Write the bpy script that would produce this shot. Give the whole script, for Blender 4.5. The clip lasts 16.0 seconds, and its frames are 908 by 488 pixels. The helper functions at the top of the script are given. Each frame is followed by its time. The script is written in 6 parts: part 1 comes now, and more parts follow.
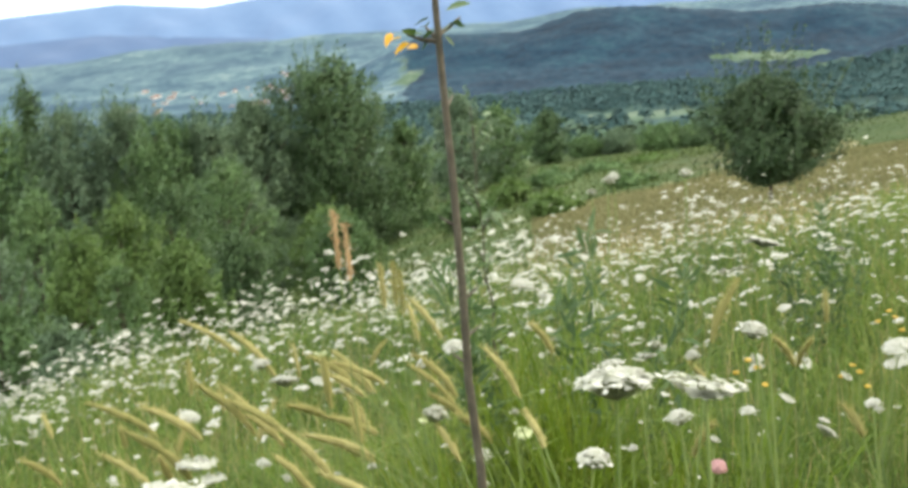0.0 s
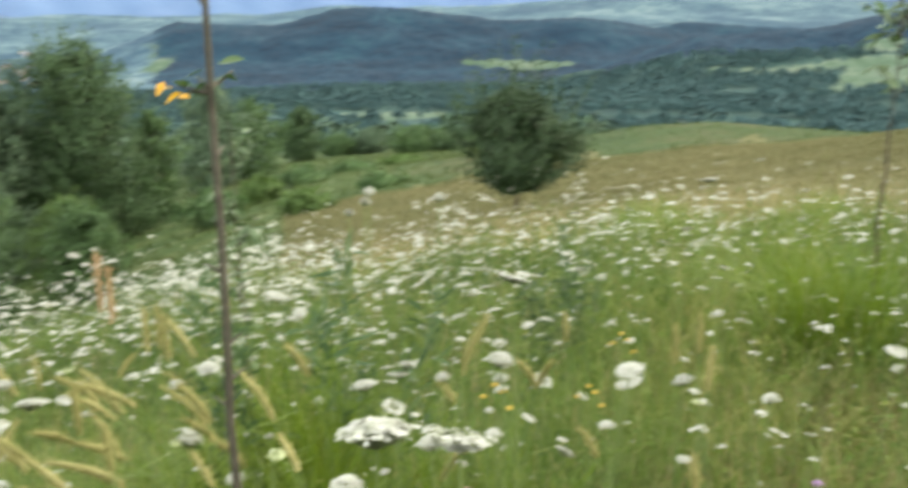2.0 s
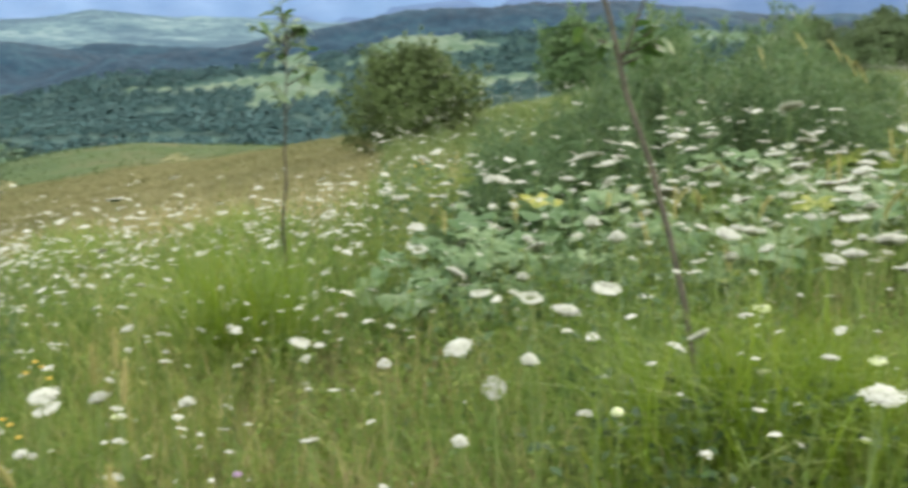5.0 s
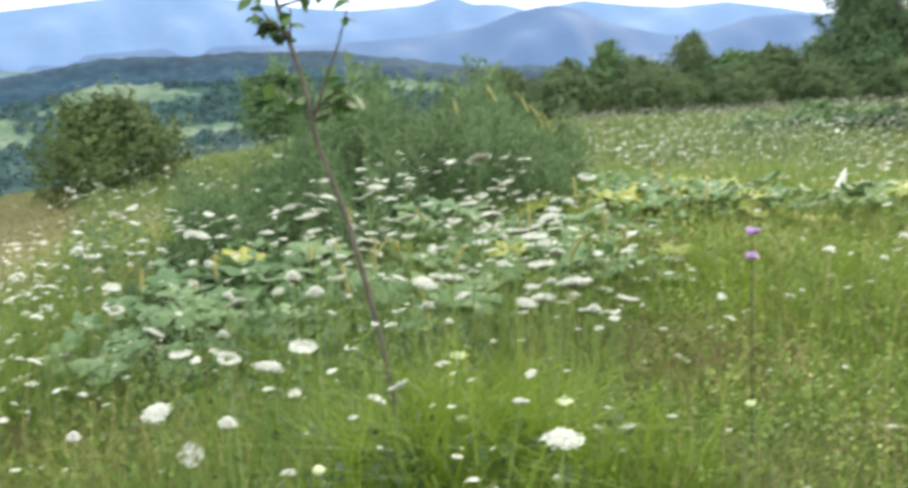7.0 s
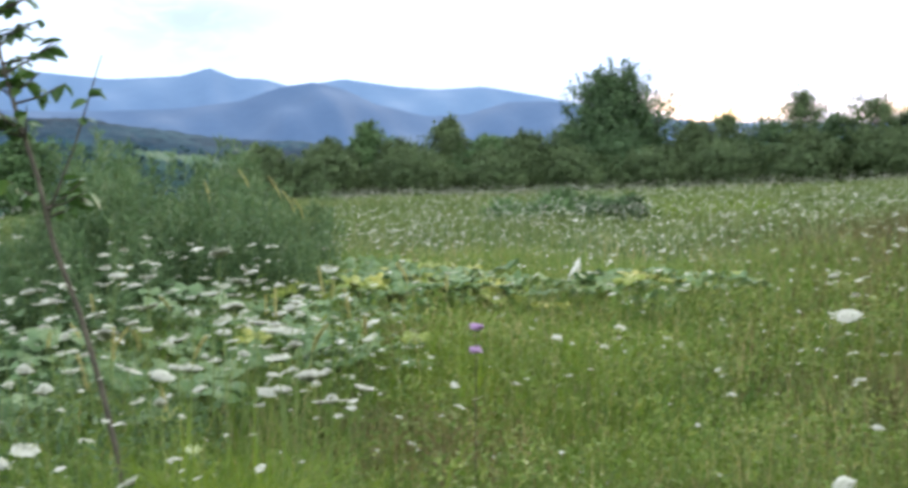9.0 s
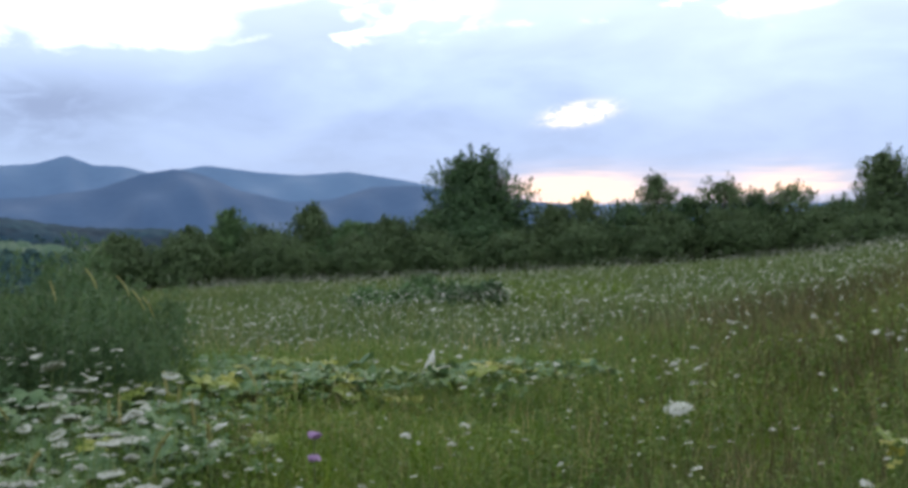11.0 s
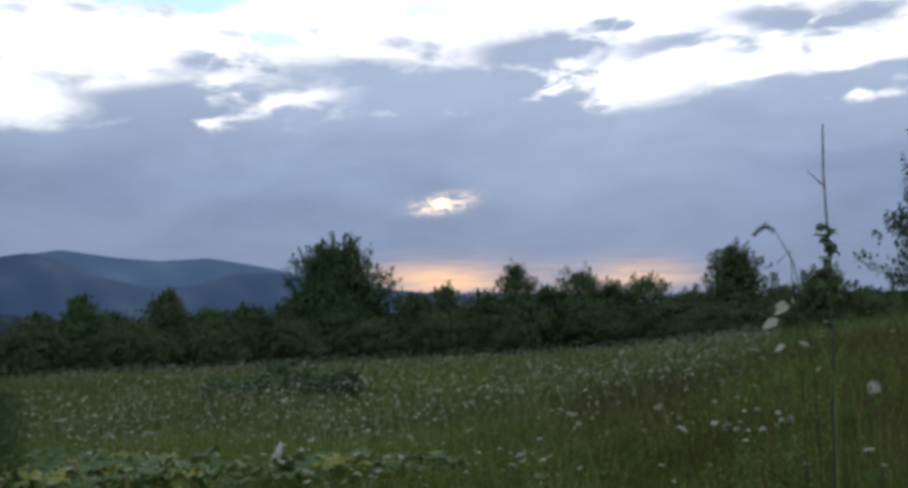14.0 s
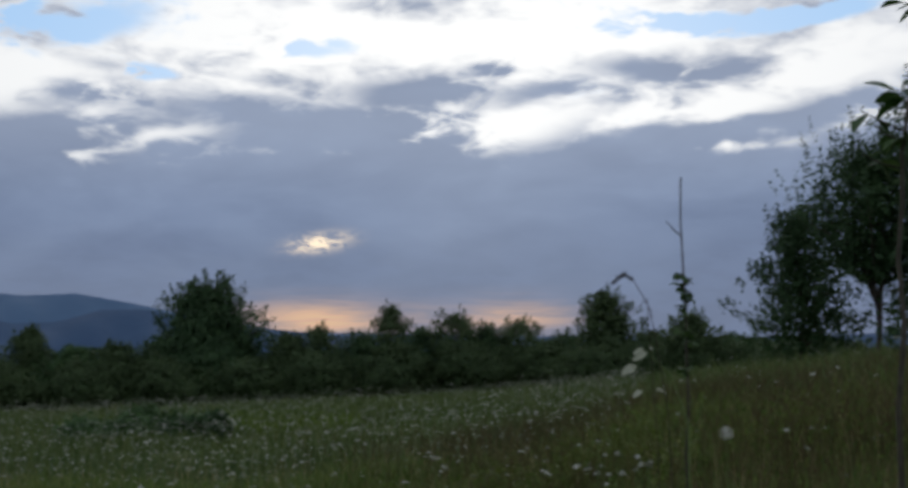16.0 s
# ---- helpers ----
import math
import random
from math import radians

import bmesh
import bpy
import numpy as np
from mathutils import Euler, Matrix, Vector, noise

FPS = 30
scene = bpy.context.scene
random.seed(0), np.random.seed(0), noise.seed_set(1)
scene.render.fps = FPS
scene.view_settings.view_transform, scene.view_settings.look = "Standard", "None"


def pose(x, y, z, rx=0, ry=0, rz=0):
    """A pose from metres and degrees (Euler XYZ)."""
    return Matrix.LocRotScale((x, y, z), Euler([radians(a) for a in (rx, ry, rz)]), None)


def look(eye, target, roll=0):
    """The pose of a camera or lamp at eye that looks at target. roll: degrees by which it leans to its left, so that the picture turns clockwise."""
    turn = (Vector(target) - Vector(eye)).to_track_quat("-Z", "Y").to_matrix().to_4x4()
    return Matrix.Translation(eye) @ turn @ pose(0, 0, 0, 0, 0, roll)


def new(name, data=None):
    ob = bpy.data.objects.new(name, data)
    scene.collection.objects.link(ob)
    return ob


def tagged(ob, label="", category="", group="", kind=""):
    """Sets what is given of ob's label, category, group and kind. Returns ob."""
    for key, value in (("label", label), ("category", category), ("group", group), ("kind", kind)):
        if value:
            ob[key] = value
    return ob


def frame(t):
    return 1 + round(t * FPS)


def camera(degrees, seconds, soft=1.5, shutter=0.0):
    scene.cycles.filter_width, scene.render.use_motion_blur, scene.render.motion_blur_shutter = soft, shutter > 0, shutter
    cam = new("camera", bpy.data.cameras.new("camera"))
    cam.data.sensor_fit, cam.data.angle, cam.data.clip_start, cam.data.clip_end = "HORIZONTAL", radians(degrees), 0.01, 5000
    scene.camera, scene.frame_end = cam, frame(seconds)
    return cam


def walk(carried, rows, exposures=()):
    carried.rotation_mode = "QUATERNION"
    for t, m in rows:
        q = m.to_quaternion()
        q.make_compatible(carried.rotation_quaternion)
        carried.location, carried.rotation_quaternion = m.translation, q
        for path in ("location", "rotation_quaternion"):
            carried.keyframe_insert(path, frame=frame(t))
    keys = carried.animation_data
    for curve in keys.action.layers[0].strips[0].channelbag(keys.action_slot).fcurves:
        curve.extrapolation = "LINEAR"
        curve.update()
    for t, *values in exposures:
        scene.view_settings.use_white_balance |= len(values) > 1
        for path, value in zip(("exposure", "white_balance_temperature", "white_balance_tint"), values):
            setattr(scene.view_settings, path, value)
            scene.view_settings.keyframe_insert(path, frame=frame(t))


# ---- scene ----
cam = camera(42.62, 16.0, soft=3.5, shutter=0.7)
EXPOSURE = [(0, 2.15, 8000, 7), (5.2, 2.2, 7900, 7), (7.3, 2.37, 7500, 8), (9.0, 1.91, 7000, 8), (10.2, 1.28, 6750, 8), (12.3, 0.39, 6600, 9), (13.5, 0.04, 6550, 9), (14.5, -0.36, 6500, 9), (16.0, -0.68, 6500, 9)]
PATH = [
    (0, (0.052, 0.698, 1.190), (0.051, 10.572, -0.396), -4.27),
    (0.5, (0.088, 0.689, 1.221), (-0.085, 10.516, -0.619), -2.16),
    (1, (0.104, 0.678, 1.246), (0.082, 10.507, -0.598), 0.36),
    (1.5, (0.076, 0.653, 1.255), (0.762, 10.459, -0.583), -0.06),
    (2, (0.034, 0.660, 1.259), (2.148, 10.285, -0.441), -0.69),
    (2.5, (0.009, 0.638, 1.273), (3.037, 10.045, -0.254), -0.54),
    (3, (0.002, 0.588, 1.280), (3.990, 9.625, -0.278), -0.77),
    (3.5, (0.007, 0.569, 1.274), (4.778, 9.212, -0.320), -1.23),
    (4, (0.027, 0.555, 1.270), (5.340, 8.876, -0.319), -1.30),
    (4.5, (0.038, 0.542, 1.265), (5.782, 8.558, -0.391), -1.67),
    (5, (0.055, 0.529, 1.260), (6.405, 8.078, -0.382), -1.88),
    (5.2, (0.061, 0.525, 1.259), (6.640, 7.875, -0.384), -1.95),
    (7.3, (0.080, 0.498, 1.286), (8.338, 6.007, 0.082), -0.91),
    (7.5, (0.043, 0.476, 1.294), (8.425, 5.811, 0.160), -0.23),
    (8, (0.000, 0.426, 1.317), (8.708, 5.232, 0.275), -0.85),
    (8.5, (0.005, 0.406, 1.328), (8.947, 4.800, 0.477), -0.58),
    (9, (-0.012, 0.368, 1.353), (9.127, 4.368, 0.661), -0.01),
    (9.5, (-0.017, 0.343, 1.368), (9.279, 3.989, 0.840), 0.23),
    (10, (-0.023, 0.325, 1.382), (9.396, 3.671, 1.086), -0.28),
    (10.2, (-0.035, 0.306, 1.396), (9.421, 3.548, 1.142), -0.73),
    (12.3, (-0.027, 0.219, 1.438), (9.654, 2.695, 1.833), -0.60),
    (12.5, (-0.014, 0.212, 1.432), (9.685, 2.615, 1.836), -0.75),
    (13, (0.024, 0.194, 1.433), (9.767, 2.382, 1.960), -0.82),
    (13.5, (0.036, 0.189, 1.431), (9.817, 2.185, 2.023), -0.85),
    (14, (0.040, 0.174, 1.436), (9.851, 1.949, 2.198), -0.67),
    (14.5, (0.051, 0.161, 1.441), (9.892, 1.679, 2.364), -0.62),
    (15, (0.055, 0.152, 1.441), (9.918, 1.424, 2.489), -0.78),
    (15.5, (0.050, 0.139, 1.443), (9.938, 1.185, 2.508), -0.48),
    (16, (0.034, 0.128, 1.446), (9.947, 0.851, 2.548), -0.08),
]
walk(cam, [(t, look(eye, target, roll)) for t, eye, target, roll in PATH], EXPOSURE)

# ---- light: late overcast evening, low sun behind broken cloud ----
SUN_AZ, SUN_EL = -86.0, 12.0


def node(nt, kind, **inputs):
    """A node of that kind with settings (lower case) and input values or links (i0, i1, ...)."""
    n = nt.nodes.new(kind)
    for key, value in inputs.items():
        if key[0] == "i" and key[1:].isdigit():
            socket = n.inputs[int(key[1:])]
            if isinstance(value, bpy.types.NodeSocket):
                nt.links.new(value, socket)
            else:
                socket.default_value = value
        elif key == "operation":
            n.operation = value
        elif key == "blend":
            n.data_type, n.blend_type = "RGBA", value
    return n


def calc(nt, operation, a, b=0.0, c=0.0):
    return node(nt, "ShaderNodeMath", operation=operation, i0=a, i1=b, i2=c).outputs[0]


def remap(nt, value, lo, hi, a=0.0, b=1.0, smooth=True):
    n = nt.nodes.new("ShaderNodeMapRange")
    n.interpolation_type = "SMOOTHSTEP" if smooth else "LINEAR"
    nt.links.new(value, n.inputs[0])
    for k, v in zip((1, 2, 3, 4), (lo, hi, a, b)):
        n.inputs[k].default_value = v
    return n.outputs[0]


def mix(nt, fac, a, b, blend="MIX"):
    n = nt.nodes.new("ShaderNodeMix")
    n.data_type, n.blend_type = "RGBA", blend
    for k, v in ((0, fac), (6, a), (7, b)):
        if isinstance(v, bpy.types.NodeSocket):
            nt.links.new(v, n.inputs[k])
        else:
            n.inputs[k].default_value = v if k == 0 else (*v, 1)[:4]
    return n.outputs[2]


def noise_tex(nt, vector, scale, detail=4.0, rough=0.55, distort=0.0):
    n = nt.nodes.new("ShaderNodeTexNoise")
    if vector is not None:
        nt.links.new(vector, n.inputs["Vector"])
    n.inputs["Scale"].default_value, n.inputs["Detail"].default_value = scale, detail
    n.inputs["Roughness"].default_value, n.inputs["Distortion"].default_value = rough, distort
    return n.outputs["Fac"]


def bell(nt, value, centre, width):
    d = calc(nt, "DIVIDE", calc(nt, "SUBTRACT", value, centre), width)
    return calc(nt, "EXPONENT", calc(nt, "MULTIPLY", calc(nt, "MULTIPLY", d, d), -1.0))


def make_sky():
    world = bpy.data.worlds.new("evening_sky")
    scene.world = world
    world.use_nodes = True
    nt = world.node_tree
    nt.nodes.clear()
    way = nt.nodes.new("ShaderNodeTexCoord").outputs["Generated"]
    xyz = node(nt, "ShaderNodeSeparateXYZ", i0=way)
    x, y, z = xyz.outputs
    el = calc(nt, "MULTIPLY", calc(nt, "ARCSINE", z), 180 / math.pi)
    az = calc(nt, "MULTIPLY", calc(nt, "ARCTAN2", calc(nt, "MULTIPLY", x, -1.0), y), 180 / math.pi)
    # broken cloud over a closed grey bank
    turn = calc(nt, "ADD", calc(nt, "MULTIPLY", az, 1 / 7.0), 3.7)
    flat = node(nt, "ShaderNodeCombineXYZ", i0=turn, i1=calc(nt, "MULTIPLY", el, 1 / 2.7)).outputs[0]
    broad = noise_tex(nt, flat, 0.8, 5.0, 0.5, 0.3)
    fine = noise_tex(nt, flat, 2.6, 6.0, 0.58, 0.4)
    body = calc(nt, "ADD", calc(nt, "MULTIPLY", broad, 0.45), calc(nt, "MULTIPLY", fine, 0.55))
    waz = calc(nt, "ADD", az, calc(nt, "MULTIPLY", calc(nt, "SUBTRACT", fine, 0.5), 9.0))
    wel = calc(nt, "ADD", el, calc(nt, "MULTIPLY", calc(nt, "SUBTRACT", broad, 0.5), 3.0))

    def patches(rows):
        total = 0.0
        for a0, e0, wide, tall, slant in rows:
            rise = calc(nt, "ADD", calc(nt, "MULTIPLY", calc(nt, "SUBTRACT", az, a0), slant), e0)
            total = calc(nt, "ADD", total, calc(nt, "MULTIPLY", bell(nt, waz, a0, wide), bell(nt, wel, rise, tall)))
        return total

    lit_gaps = patches(((-70.5, 10.8, 2.7, 0.55, -0.12), (-88.4, 11.7, 2.2, 1.0, 0), (-98.4, 12.6, 3.2, 0.6, -0.12), (-100.7, 10.7, 2.4, 0.3, 0), (-63.5, 13.8, 4.0, 1.1, 0), (-57.0, 11.0, 4.0, 1.2, 0), (-79.0, 16.2, 8.0, 1.3, 0), (-92.0, 16.4, 7.0, 1.2, 0), (-103.3, 14.5, 3.6, 1.1, 0)))
    rolls = patches(((-76.2, 12.5, 5.0, 0.75, 0), (-84.4, 14.0, 2.6, 0.7, 0), (-87.6, 14.9, 1.0, 0.35, 0), (-91.7, 13.5, 3.2, 0.5, 0), (-95.7, 14.7, 2.8, 0.6, 0), (-98.0, 11.4, 5.0, 0.6, -0.12), (-105.3, 12.4, 3.0, 0.8, -0.12), (-72.1, 10.6, 1.8, 0.45, 0), (-67.5, 13.1, 1.6, 0.5, 0), (-65.7, 11.5, 2.6, 0.6, 0), (-82.5, 12.3, 2.2, 0.9, 0), (-79.0, 11.2, 4.0, 0.6, 0)))
    blue = patches(((-66.8, 16.3, 4.6, 1.2, -0.08), (-70.8, 14.3, 1.6, 0.5, 0), (-78.8, 15.9, 2.4, 0.4, 0), (-99.0, 16.7, 5.0, 0.6, 0), (-103.6, 17.0, 3.4, 0.6, 0)))
    bank = remap(nt, az, -78.0, -55.0, 10.6, 9.2, False)
    low = remap(nt, calc(nt, "SUBTRACT", el, bank), -2.0, 2.4, 0.36, 0.0)
    weight = calc(nt, "SUBTRACT", calc(nt, "MULTIPLY", rolls, 0.25), calc(nt, "MULTIPLY", lit_gaps, 0.19))
    thick = remap(nt, calc(nt, "ADD", calc(nt, "ADD", body, low), weight), 0.38, 0.68)
    cover = remap(nt, calc(nt, "SUBTRACT", calc(nt, "ADD", body, low), calc(nt, "MULTIPLY", blue, 0.3)), 0.27, 0.40)
    near_sun = calc(nt, "MULTIPLY", bell(nt, az, SUN_AZ, 42.0), bell(nt, el, 15.0, 15.0))
    sky = nt.nodes.new("ShaderNodeTexSky")
    sky.sky_type, sky.sun_disc = "NISHITA", False
    sky.sun_elevation, sky.sun_rotation = radians(SUN_EL), radians(-SUN_AZ)
    clear = mix(nt, 1.0, sky.outputs[0], (0.085, 0.085, 0.085), "MULTIPLY")
    clear = mix(nt, 0.7, clear, (0.70, 1.18, 1.85))
    lit = mix(nt, near_sun, (0.86, 0.92, 1.02), (1.66, 1.66, 1.66))
    shade = mix(nt, remap(nt, broad, 0.33, 0.66), (0.37, 0.475, 0.71), (0.26, 0.34, 0.535))
    shade = mix(nt, bell(nt, el, 1.0, 5.0), shade, (0.265, 0.325, 0.48))
    shade = mix(nt, remap(nt, az, -70.0, -35.0), shade, (0.295, 0.385, 0.565))
    shade = mix(nt, calc(nt, "MULTIPLY", bell(nt, waz, -54.5, 5.0), bell(nt, wel, 6.8, 1.5)), shade, (0.20, 0.255, 0.40))
    shade = mix(nt, calc(nt, "MULTIPLY", remap(nt, fine, 0.42, 0.62), 0.35), shade, (0.305, 0.39, 0.60))
    shade = mix(nt, remap(nt, el, 7.0, 13.0, 0.0, 0.45), shade, (0.66, 0.75, 0.94))
    rays = calc(nt, "MULTIPLY", bell(nt, az, -87.0, 6.5), bell(nt, el, 8.0, 4.0))
    shade = mix(nt, calc(nt, "MULTIPLY", rays, 0.22), shade, (0.62, 0.72, 0.92))
    cloud = mix(nt, thick, lit, shade)
    colour = mix(nt, cover, clear, cloud)
    # glow under the cloud's edge at the skyline, and one small gap above it
    streak = node(nt, "ShaderNodeCombineXYZ", i0=calc(nt, "MULTIPLY", az, 0.16), i1=calc(nt, "MULTIPLY", el, 1.5)).outputs[0]
    torn = noise_tex(nt, streak, 1.0, 5.0, 0.6, 0.4)
    spread = calc(nt, "ADD", bell(nt, az, -79.3, 3.6), calc(nt, "MULTIPLY", bell(nt, az, -88.4, 3.4), 0.75))
    glow = calc(nt, "MULTIPLY", spread, bell(nt, el, 2.6, 0.85))
    glow = calc(nt, "MULTIPLY", glow, remap(nt, torn, 0.36, 0.62, 0.35, 1.0))
    colour = mix(nt, glow, colour, (1.25, 0.80, 0.52))
    slant = calc(nt, "ADD", calc(nt, "MULTIPLY", calc(nt, "ADD", az, 79.2), -0.14), 6.35)
    gap = calc(nt, "MULTIPLY", bell(nt, az, -79.2, 1.15), bell(nt, calc(nt, "SUBTRACT", el, slant), 0.0, 0.36))
    gap = calc(nt, "MULTIPLY", gap, remap(nt, noise_tex(nt, flat, 9.0, 4.0, 0.6, 1.0), 0.36, 0.60, 0.1, 1.5))
    colour = mix(nt, gap, colour, (1.9, 1.55, 1.15))
    ground = mix(nt, remap(nt, el, -2.0, 0.0), (0.05, 0.06, 0.04), colour)
    back = node(nt, "ShaderNodeBackground", i0=ground, i1=1.0)
    out = nt.nodes.new("ShaderNodeOutputWorld")
    nt.links.new(back.outputs[0], out.inputs[0])


make_sky()
sun = new("sun", bpy.data.lights.new("sun", "SUN"))
sun.data.energy, sun.data.angle, sun.data.color = 0.55, radians(14), (1.0, 0.9, 0.78)
sun.matrix_world = look((0, 0, 50), (-math.sin(radians(-SUN_AZ)), -math.cos(radians(SUN_AZ)), 50 - math.tan(radians(SUN_EL + 4))))


# ---- materials ----
def plain(name, stops, scale=3.0, rough=0.8, bump=0.0, bump_scale=40.0, thin=0.0, island=False, spread=0.5, metal=0.0, coords="Object"):
    """A surface of several colours mixed by noise (and per leaf or blade), with fine relief; thin lets light through."""
    m = bpy.data.materials.new(name)
    m.use_nodes = True
    nt = m.node_tree
    nt.nodes.clear()
    out = nt.nodes.new("ShaderNodeOutputMaterial")
    place = nt.nodes.new("ShaderNodeTexCoord").outputs["Object"] if coords == "Object" else nt.nodes.new("ShaderNodeNewGeometry").outputs["Position"]
    broad = noise_tex(nt, place, scale, 5.0, 0.6)
    grain = noise_tex(nt, place, scale * 9, 3.0, 0.6)
    fac = calc(nt, "ADD", calc(nt, "MULTIPLY", broad, 0.7), calc(nt, "MULTIPLY", grain, 0.3))
    if island:
        own = nt.nodes.new("ShaderNodeNewGeometry").outputs["Random Per Island"]
    else:
        own = nt.nodes.new("ShaderNodeObjectInfo").outputs["Random"]
    fac = calc(nt, "ADD", remap(nt, fac, 0.32, 0.68, 0.0, 1 - spread, False), calc(nt, "MULTIPLY", own, spread))
    ramp = nt.nodes.new("ShaderNodeValToRGB")
    nt.links.new(fac, ramp.inputs[0])
    e = ramp.color_ramp.elements
    while len(e) < len(stops):
        e.new(0.5)
    for k, (at, col) in enumerate(stops):
        e[k].position, e[k].color = at, (*col, 1)
    bsdf = nt.nodes.new("ShaderNodeBsdfPrincipled")
    nt.links.new(ramp.outputs[0], bsdf.inputs["Base Color"])
    bsdf.inputs["Roughness"].default_value, bsdf.inputs["Metallic"].default_value = rough, metal
    bsdf.inputs["Specular IOR Level"].default_value = 0.25
    if bump:
        b = nt.nodes.new("ShaderNodeBump")
        b.inputs["Strength"].default_value, b.inputs["Distance"].default_value = bump, 0.3 / bump_scale
        nt.links.new(noise_tex(nt, place, bump_scale, 4.0), b.inputs["Height"])
        nt.links.new(b.outputs[0], bsdf.inputs["Normal"])
    shader = bsdf.outputs[0]
    if thin:
        tr = nt.nodes.new("ShaderNodeBsdfTranslucent")
        nt.links.new(ramp.outputs[0], tr.inputs[0])
        mx = nt.nodes.new("ShaderNodeMixShader")
        mx.inputs[0].default_value = thin
        nt.links.new(shader, mx.inputs[1])
        nt.links.new(tr.outputs[0], mx.inputs[2])
        shader = mx.outputs[0]
    nt.links.new(shader, out.inputs[0])
    return m


GRASS = plain("meadow_grass", [(0, (0.032, 0.069, 0.012)), (0.35, (0.074, 0.141, 0.022)), (0.62, (0.144, 0.204, 0.042)), (0.82, (0.228, 0.230, 0.070)), (1, (0.326, 0.281, 0.125))],
              0.8, 0.6, thin=0.35, island=True, spread=0.42)
TUFT = plain("lush_grass", [(0, (0.054, 0.103, 0.009)), (0.6, (0.116, 0.182, 0.018)), (1, (0.199, 0.218, 0.037))], 2.0, 0.5, thin=0.4, island=True)
HERB = plain("low_herb_leaf", [(0, (0.036, 0.072, 0.012)), (0.4, (0.085, 0.140, 0.022)), (0.7, (0.160, 0.198, 0.040)), (1, (0.235, 0.228, 0.070))], 1.3, 0.6, thin=0.3, island=True, spread=0.4)
RUSTY = plain("withered_grass", [(0, (0.085, 0.060, 0.025)), (0.5, (0.150, 0.105, 0.045)), (1, (0.225, 0.170, 0.085))], 1.5, 0.7, thin=0.25, island=True)
STRAW = plain("dry_grass", [(0, (0.190, 0.190, 0.070)), (0.5, (0.323, 0.270, 0.130)), (1, (0.456, 0.380, 0.200))], 1.0, 0.7, thin=0.3, island=True)
FIELD_GRASS = plain("field_grass", [(0.0, (0.036, 0.068, 0.018)), (0.35, (0.070, 0.112, 0.030)), (0.65, (0.115, 0.150, 0.048)), (0.85, (0.170, 0.172, 0.070)), (1.0, (0.24, 0.215, 0.105))], 0.18, 0.7, thin=0.3, island=True, spread=0.45)
STUBBLE = plain("mown_stubble", [(0, (0.090, 0.102, 0.038)), (0.5, (0.142, 0.137, 0.060)), (1, (0.198, 0.180, 0.090))], 0.15, 0.8, thin=0.2, island=True)
PLUME = plain("golden_seed_head", [(0, (0.20, 0.205, 0.070)), (0.5, (0.31, 0.29, 0.11)), (1, (0.45, 0.41, 0.19))], 60, 0.8, 0.6, 400, thin=0.4)
SPIKE = plain("rust_seed_head", [(0.0, (0.26, 0.165, 0.08)), (1.0, (0.40, 0.28, 0.15))], 40, 0.8, 0.6, 300)
STEM = plain("green_stem", [(0.0, (0.07, 0.12, 0.03)), (1.0, (0.17, 0.22, 0.07))], 5, 0.6)
UNDER = plain("pale_umbel_rays", [(0, (0.15, 0.19, 0.085)), (1, (0.29, 0.32, 0.18))], 30, 0.7, thin=0.3)
PETAL = plain("white_petals", [(0, (0.19, 0.215, 0.135)), (0.25, (0.30, 0.315, 0.235)), (0.6, (0.41, 0.415, 0.355)), (1, (0.51, 0.51, 0.465))], 30, 0.7, 0.4, 300, thin=0.3, island=True)
# PETAL lightened for near heads, offsetting their own shade in the colour
FLORET = plain("white_florets", [(0, (0.27, 0.30, 0.19)), (0.3, (0.41, 0.425, 0.34)), (1, (0.60, 0.60, 0.56))], 30, 0.7, thin=0.35, island=True)
UNRIPE = plain("greenish_petals", [(0.0, (0.30, 0.36, 0.16)), (1.0, (0.55, 0.58, 0.36))], 30, 0.7, 0.4, 300, thin=0.25, island=True)
PURPLE = plain("purple_petals", [(0, (0.24, 0.13, 0.26)), (1, (0.38, 0.26, 0.40))], 60, 0.7, thin=0.3)
PINK = plain("pink_petals", [(0.0, (0.30, 0.15, 0.15)), (1.0, (0.45, 0.27, 0.25))], 60, 0.7, thin=0.3)
YELLOW = plain("yellow_petals", [(0.0, (0.36, 0.22, 0.03)), (1.0, (0.52, 0.36, 0.06))], 60, 0.6, thin=0.3, island=True)
DOWN = plain("seed_down", [(0, (0.468, 0.476, 0.425)), (1, (0.637, 0.637, 0.595))], 80, 0.9, thin=0.5)
BARK = plain("grey_brown_bark", [(0, (0.030, 0.022, 0.018)), (0.5, (0.065, 0.050, 0.040)), (1, (0.110, 0.090, 0.075))], 14, 0.9, 0.8, 60)
TWIG = plain("young_bark", [(0.0, (0.024, 0.021, 0.015)), (0.6, (0.046, 0.040, 0.028)), (1.0, (0.098, 0.086, 0.062))], 30, 0.75, 0.6, 150)
PALE_TWIG = plain("pale_young_bark", [(0.0, (0.026, 0.022, 0.016)), (0.45, (0.070, 0.061, 0.044)), (1.0, (0.19, 0.172, 0.132))], 45, 0.75, 0.6, 150)
